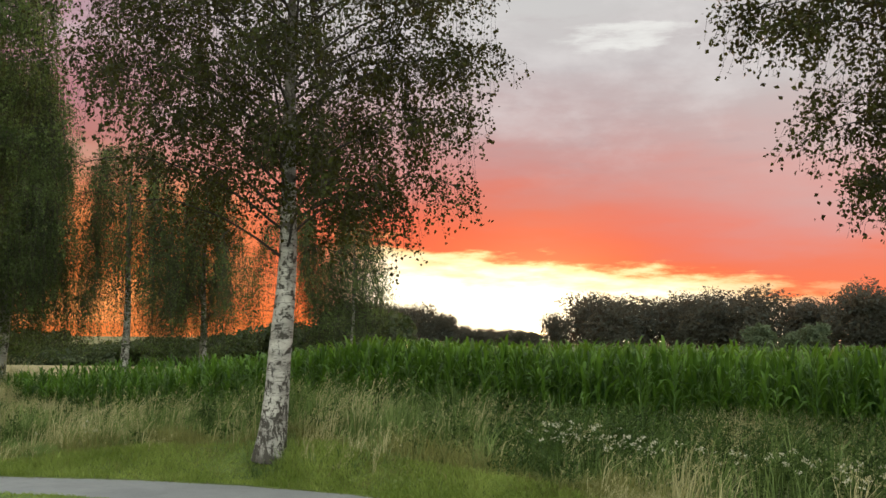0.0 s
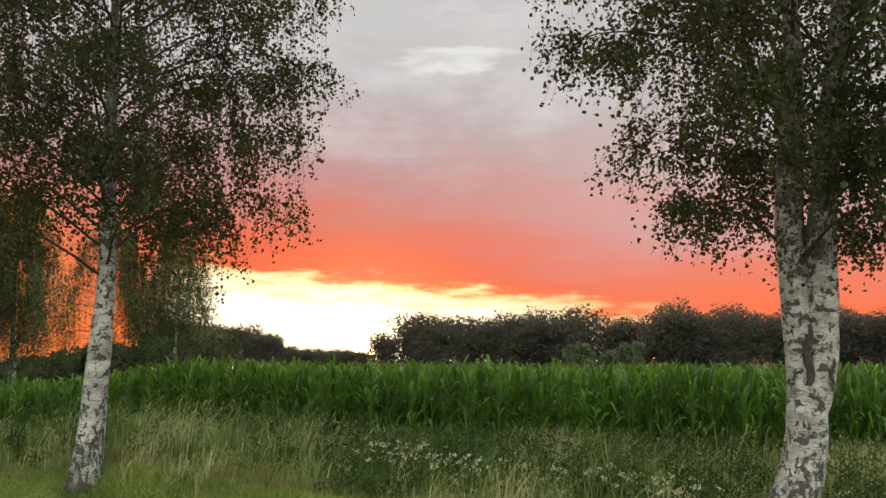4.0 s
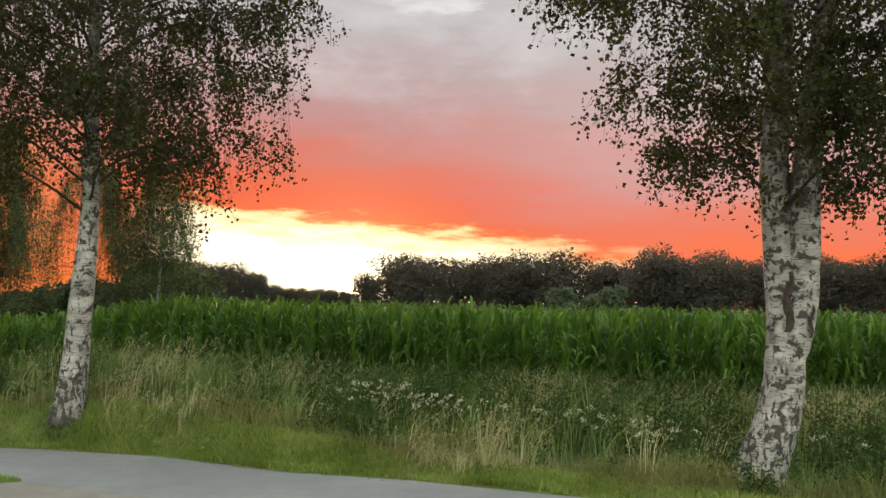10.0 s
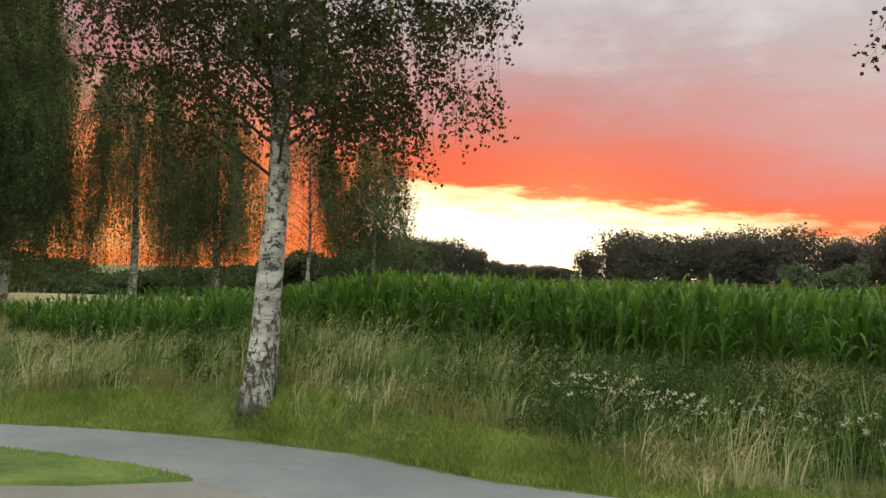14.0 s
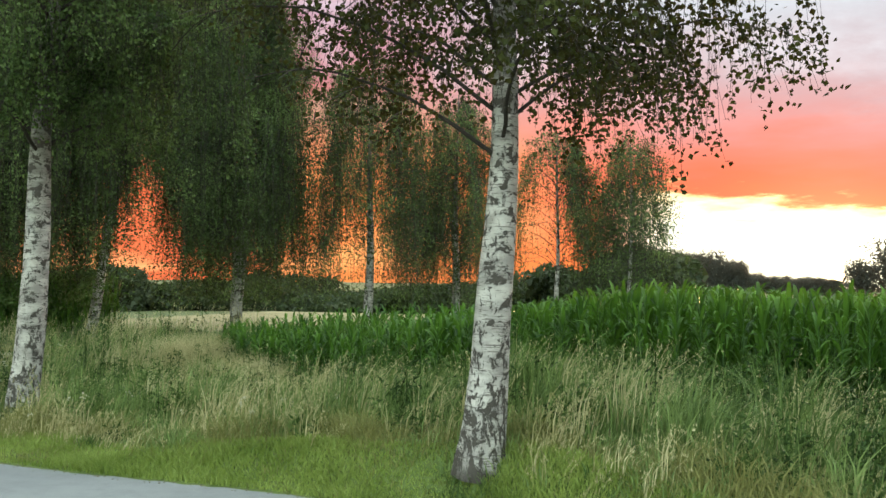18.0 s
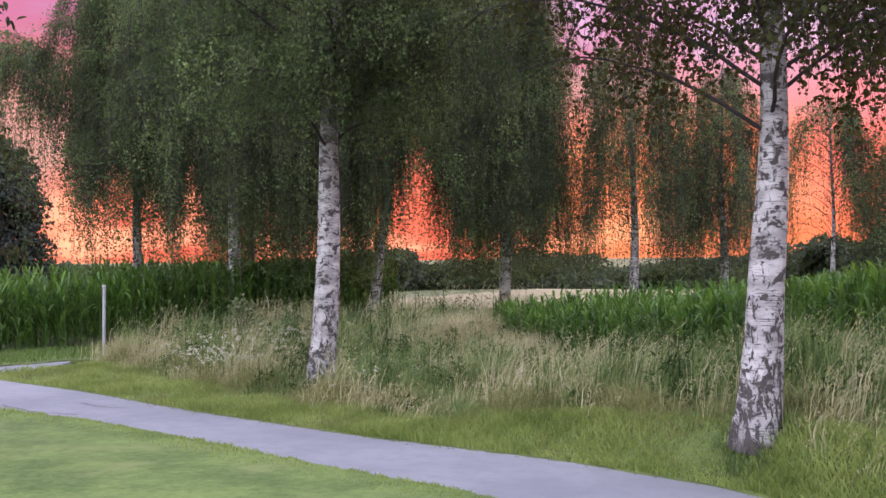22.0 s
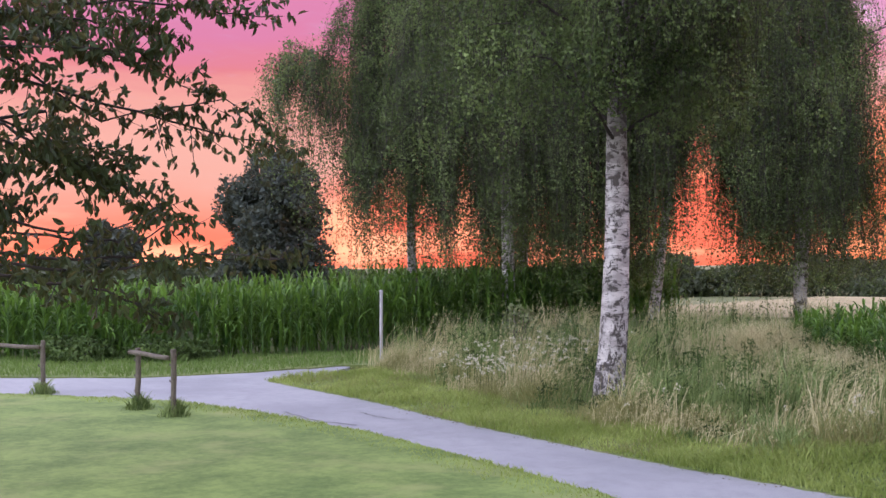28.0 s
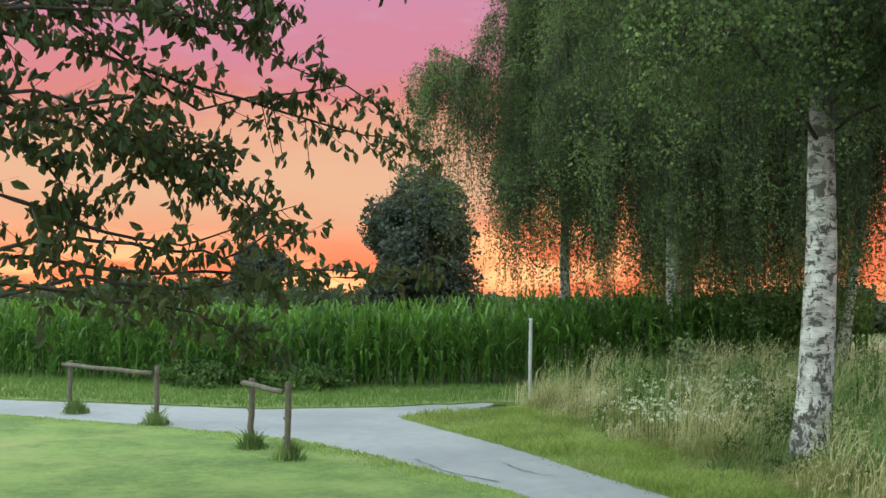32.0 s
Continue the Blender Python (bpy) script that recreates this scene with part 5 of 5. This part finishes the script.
flowers([(1.3, 11.4, 0.52, 0.26), (1.6, 11.2, 0.52, 0.22), (2.1, 10.9, 0.5, 0.2), (2.8, 10.4, 0.5, 0.24), (3.3, 10.0, 0.5, 0.24), (3.8, 9.5, 0.48, 0.26), (5.6, 9.0, 0.42, 0.4)], 115, "small white wild flowers among the weeds", 81)
flowers([(-9.6, 14.6, 0.45, 0.4), (-10.0, 15.3, 0.48, 0.45), (-10.5, 16.7, 0.52, 0.5), (-10.7, 17.8, 0.52, 0.5)], 170, "cream white wild flowers in the tall grass", 82)
flowers([(-4.4, 13.4, 0.35, 0.5), (-6.4, 13.8, 0.4, 0.4)], 14, "scattered pale flowers beside the lane", 83)


def leafy_bush(place, w, h, n, leaf, seed, label, mat):
    q = np.random.default_rng(seed)
    ob = empty("bush", place, label, "bush")
    for i in range(7):
        a_ = i * 0.9
        v, f = tube([(0, 0, -0.03), (math.cos(a_) * w * 0.15, math.sin(a_) * w * 0.15, h * 0.5), (math.cos(a_) * w * 0.3, math.sin(a_) * w * 0.3, h * 0.85)], [0.012, 0.009, 0.004], 5)
        part("stem", mesh_of("stem", v, f, BRANCH, True), ob)
    p_ = crown_points(n, (w / 2, w / 2, h * 0.55), q) + np.array([0, 0, h * 0.48])
    p_[:, 2] = np.maximum(p_[:, 2], 0.01)
    v, f = leaves(p_, leaf, q, 0.1, 0.6)
    part("leaf_mass", mesh_of("leaf_mass", v, f, mat), ob, kind="stuff")
    return ob


leafy_bush((-18.9, 13.9, 0.0), 1.6, 0.5, 2600, 0.09, 91, "low dark bramble bush before the maize", WEED_LEAF)
leafy_bush((-17.6, 15.0, 0.0), 1.5, 0.42, 2400, 0.09, 92, "low dark bramble bush before the maize", WEED_LEAF)
leafy_bush((-13.0, 19.2, 0.05), 0.8, 0.95, 420, 0.1, 93, "young pale elder bush in the tall grass", PALE_LEAF)
leafy_bush((-11.9, 19.4, 0.05), 0.9, 0.62, 420, 0.09, 94, "young pale elder bush in the tall grass", PALE_LEAF)


# ---- wooden rail frames and the marker post ----
def post_mesh(h, rad, seed):
    q = np.random.default_rng(seed)
    z = np.linspace(-0.06, h, 9)
    pts_ = np.stack([q.normal(size=9) * 0.003, q.normal(size=9) * 0.003, z], 1)
    v, f = tube(pts_, np.full(9, rad) * q.uniform(0.95, 1.05, 9), 12, 0.03, seed)
    n = len(v)
    v = np.concatenate([v, v[-12:] * np.array([0.8, 0.8, 1]) + np.array([0, 0, 0.012]), [[0, 0, h + 0.014]] * 12])
    ring = np.arange(12)
    f = np.concatenate([f, np.stack([n - 12 + ring, n - 12 + (ring + 1) % 12, n + (ring + 1) % 12, n + ring], 1), np.stack([n + ring, n + (ring + 1) % 12, n + 12 + (ring + 1) % 12, n + 12 + ring], 1)])
    return mesh_of("post", v, f, GREY_WOOD, True)


def rail_frame(a, b, h, label, seed):
    a, b = np.array(a), np.array(b)
    d = unit(b - a)
    ob = empty("rail_fence", (a[0], a[1], 0.03), label, "fence", "wooden rail frames on the lawn")
    L = float(np.linalg.norm(b - a))
    for i, p_ in enumerate((a, b)):
        q = part("post", post_mesh(h + (0.0 if i == 0 else 0.03), 0.031, seed + i), ob)
        q.location = (*(p_ - a), 0)
        for k_ in range(3):
            zz = h * (0.28 + 0.26 * k_)
            s = -1 if i == 0 else -1
            v, f = tube([(0, 0, 0), (s * d[0] * 0.05, s * d[1] * 0.05, 0.0), (s * d[0] * 0.062, s * d[1] * 0.062, 0.02)], [0.008, 0.008, 0.007], 6)
            hook = part("hook", mesh_of("hook", v + np.array([s * d[0] * 0.03, s * d[1] * 0.03, zz]), f, IRON, True), q, "small dark iron hook")
    t = np.linspace(-0.06, L + 0.02, 10)
    pts_ = np.stack([d[0] * t, d[1] * t, h - 0.035 - 0.012 * t / L + 0.004 * np.sin(t * 7)], 1)
    pts_[:, :2] += np.array([d[1], -d[0]]) * 0.075
    v, f = tube(pts_, np.full(10, 0.027), 10, 0.04, seed)
    n = len(v)
    v = np.concatenate([v, np.repeat(pts_[:1], 10, 0), np.repeat(pts_[-1:], 10, 0)])
    ring = np.arange(10)
    f = np.concatenate([f, np.stack([ring, (ring + 1) % 10, n + (ring + 1) % 10, n + ring], 1), np.stack([n - 10 + ring, n - 10 + (ring + 1) % 10, n + 10 + (ring + 1) % 10, n + 10 + ring], 1)])
    part("rail", mesh_of("rail", v, f, GREY_WOOD, True), ob, "weathered round top rail")
    return ob


rail_frame((-12.02, 11.15), (-11.13, 11.08), 0.70, "short weathered wooden rail frame on two posts", 95)
rail_frame((-16.26, 10.68), (-14.43, 11.12), 0.66, "long weathered wooden rail frame on two posts", 97)
marker = empty("marker_post", (-14.22, 16.98, 0.0), "slim grey galvanised marker post at the verge corner", "post")
v, f = tube([(0, 0, -0.1), (0, 0, 0.6), (0.01, 0, 1.2), (0.01, 0, 1.24)], [0.028, 0.028, 0.028, 0.024], 12)
part("pole", mesh_of("pole", v, f, STEEL, True), marker)
v, f = tube([(0.01, 0, 1.23), (0.01, 0, 1.262), (0.01, 0, 1.27)], [0.032, 0.032, 0.005], 12)
part("cap", mesh_of("cap", v, f, STEEL, True), marker)


# ---- cherry tree at the side of the lawn ----
def cherry(place, limbs_):
    q = np.random.default_rng(99)
    ob = empty("cherry_tree", place, "cherry tree with dark hanging leaves reaching over the lawn", "tree")
    o = np.array(place)
    v, f = tube([(0, 0, -0.1), (0.02, 0.02, 0.5), (0.05, 0.0, 1.2), (0.1, 0.05, 1.8), (0.12, 0.1, 3.0), (0.1, 0.1, 4.6)], [0.2, 0.15, 0.13, 0.12, 0.08, 0.02], 14, 0.04, 3)
    part("trunk", mesh_of("trunk", v, f, BRANCH, True), ob)
    pts_ = []
    tw_a, tw_b = [], []
    more = [[(x + q.normal() * 0.22, y + q.normal() * 0.2, z + q.normal() * 0.16) for x, y, z in l[:max(3, len(l) - 1)]] for l in limbs_ if l[0][2] > 2.6]
    for k_, limb in enumerate(limbs_ + more):
        path = np.array([(o[0] + 0.1, o[1] + 0.05, min(max(limb[0][2] - 0.7, 1.0), 3.6))] + list(limb)) - o
        u = np.linspace(0, 1, 16)
        fine_ = np.stack([np.interp(u, np.linspace(0, 1, len(path)), path[:, c]) for c in range(3)], 1) + q.normal(size=(16, 3)) * 0.015
        fine_ += 0.07 * np.sin(u[:, None] * np.array([7.0, 6.0, 9.0]) + 1.7 * k_) * u[:, None]
        v, f = tube(fine_, np.linspace(0.02, 0.004, 16), 7)
        part("limb", mesh_of("limb", v, f, TWIG, True), ob)
        n = 42 if limb[0][2] > 2.6 else 28
        t = q.uniform(0.22, 1.0, n)
        s0 = along(fine_, t)
        dirs = unit(fine_[-1] - fine_[0])[None] + q.normal(size=(n, 3)) * np.array([0.75, 0.75, 0.55]) + np.array([0, 0, -0.15])
        Ls = q.uniform(0.18, 0.6, n) * (1.15 - 0.55 * t)
        s1 = s0 + unit(dirs) * Ls[:, None]
        tw_a.append(s0), tw_b.append(s1)
        m = np.maximum(4, (Ls / 0.04).astype(int))
        idx = np.repeat(np.arange(n), m)
        w_ = q.uniform(0.15, 1.05, len(idx))
        pts_.append(s0[idx] + (s1 - s0)[idx] * w_[:, None] + q.normal(size=(len(idx), 3)) * 0.02)
    v, f = thin_lines(np.concatenate(tw_a), np.concatenate(tw_b), 0.005)
    part("twig_work", mesh_of("twig_work", v, f, TWIG), ob, "thin dark twigs", "stuff")
    v, f = oval_leaves(np.concatenate(pts_), 0.1, q, 0.75, 0.44)
    part("crown", mesh_of("crown", v, f, CHERRY_LEAF), ob, "long pointed dark green leaves", "stuff")
    return ob


cherry((-10.8, 6.2, 0.03), [
    [(-8.8, 7.63, 3.1), (-9.01, 8.38, 3.15), (-9.4, 9.56, 3.11), (-9.52, 10.4, 3.01), (-9.56, 11.08, 2.87), (-9.55, 11.61, 2.8)],
    [(-8.8, 7.64, 2.8), (-8.97, 8.49, 2.61), (-9.28, 9.08, 2.47), (-9.55, 9.7, 2.22)],
    [(-8.8, 7.62, 3.28), (-8.89, 8.71, 3.44), (-9.17, 9.57, 3.45), (-9.37, 10.46, 3.35)],
    [(-8.6, 7.61, 2.19), (-8.91, 8.38, 2.02), (-9.14, 9.16, 1.97), (-9.3, 10.18, 2.19)],
    [(-8.6, 7.62, 1.81), (-8.94, 8.58, 1.78), (-9.3, 9.76, 1.77), (-9.37, 10.64, 1.68), (-9.33, 11.57, 1.72)],
    [(-8.4, 7.58, 1.68), (-8.69, 8.67, 1.53), (-8.88, 9.26, 1.38), (-8.93, 9.6, 1.23)],
    [(-8.6, 7.6, 2.51), (-8.79, 8.09, 2.35), (-9.01, 8.37, 2.1)],
    [(-9.6, 8.2, 1.95), (-9.3, 8.9, 1.95), (-9.0, 9.5, 1.9), (-8.75, 10.0, 2.0)],
    [(-9.5, 8.5, 1.7), (-9.1, 9.37, 1.66), (-8.77, 9.89, 1.72), (-8.35, 10.5, 1.76)],
    [(-9.45, 8.5, 2.9), (-9.3, 8.9, 2.6), (-9.1, 9.3, 2.35), (-8.9, 9.6, 2.22)],
    [(-9.6, 8.4, 3.75), (-9.1, 9.2, 3.9), (-8.9, 10.0, 4.0), (-8.8, 10.95, 3.98)],
    [(-8.61, 7.57, 3.44), (-8.86, 8.5, 3.69), (-8.99, 9.26, 3.72), (-9.13, 9.87, 3.65)],
])


# ---- maize plants standing free along the field edge ----
def corn_plant(place, h, seed, label):
    """One plant built leaf by leaf."""
    stalk, lv = corn_plant_pieces(seed)
    ob = empty("corn_plant", place, label, "corn plant", "maize plants at the field edge")
    ob.scale = (1, 1, h / 1.6)
    part("stalk", mesh_of("stalk", *stalk, CORN_STALK, True), ob)
    for v_, f_ in lv:
        part("leaf", mesh_of("leaf", v_, f_, CORN_LEAF), ob)
    return ob


edge_plants = [corn_plant((0, 0, -20), 1.6, 300 + i, "green maize plant with long arching leaves") for i in range(4)]
rp = random.Random(12)
front_line = [(np.array(CORN_FRONT, float), None), (np.array(CORN_FRONT_2, float), 1.42)]
placed = 0
for line, fixed in front_line:
    seg = np.linalg.norm(np.diff(line, axis=0), axis=1)
    cum = np.concatenate([[0], np.cumsum(seg)])
    s = 0.3
    while s < cum[-1] - 0.3:
        x = float(np.interp(s, cum, line[:, 0])) + rp.uniform(-0.1, 0.1)
        y = float(np.interp(s, cum, line[:, 1])) - rp.uniform(0.1, 0.3)
        s += rp.uniform(0.25, 0.42)
        if not (-22 < x < 11):
            continue
        h = (fixed or float(corn_height(x))) * rp.uniform(0.82, 1.0)
        wide_ = 0.35 + 0.6 * h / 1.6
        src = edge_plants[placed % 4]
        m = Matrix.Translation((x, y, float(gz(x, y)))) @ Matrix.Rotation(rp.uniform(0, 6.3), 4, "Z")
        if placed < 4:
            src.matrix_basis = m @ Matrix.Diagonal((wide_, wide_, h / 1.6, 1))
        else:
            ob = copy_thing(src, m)
            ob.scale = (wide_, wide_, h / 1.6)
        placed += 1


# ---- cracks and edge crumbs of the lane ----
def crack(points, width, seed):
    q = np.random.default_rng(seed)
    pts_ = np.array(points, float)
    u = np.linspace(0, 1, 14)
    p_ = np.stack([np.interp(u, np.linspace(0, 1, len(pts_)), pts_[:, c]) for c in range(2)], 1) + q.normal(size=(14, 2)) * 0.012
    w = width * q.uniform(0.4, 1.2, 14)[:, None]
    d = np.gradient(p_, axis=0)
    nrm = unit(np.stack([-d[:, 1], d[:, 0]], 1))
    v_ = np.stack([np.column_stack([p_ - nrm * w, np.full(14, 0.016)]), np.column_stack([p_ + nrm * w, np.full(14, 0.016)])], 1).reshape(-1, 3)
    k_ = np.arange(13) * 2
    return mesh_of("crack", v_, np.stack([k_, k_ + 2, k_ + 3, k_ + 1], 1), IRON_GREY)


IRON_GREY = rough_surface("dark_seam", (0.10, 0.105, 0.11), (0.16, 0.165, 0.175), 9)
road_ob = bpy.data.objects["road"]
for i, (a_, w_) in enumerate(((((-9.9, 12.75), (-9.5, 12.6), (-9.1, 12.65)), 0.012), (((-10.6, 12.2), (-9.9, 12.0), (-9.2, 12.05)), 0.02))):
    part("crack", crack(a_, w_, 400 + i), road_ob, "dark seam in the asphalt")
r = np.random.default_rng(77)
t = r.uniform(-10, 2.2, 260)
c = np.stack([t, edge_y(t) - np.abs(r.normal(size=260)) * 0.06], 1)
pieces = []
for x, y in c:
    s = r.uniform(0.004, 0.011)
    pieces.append(tube([(x, y, 0.01), (x + s * 0.3, y, 0.012 + s * 0.5), (x, y, 0.012 + s * 0.9)], [s, s * 0.85, s * 0.2], 5))
v, f = join(pieces)
stuff("gravel", mesh_of("gravel", v, f, rough_surface("gravel_stone", (0.12, 0.11, 0.095), (0.24, 0.22, 0.19), 30)), "loose grey gravel along the edge of the lane", "gravel")
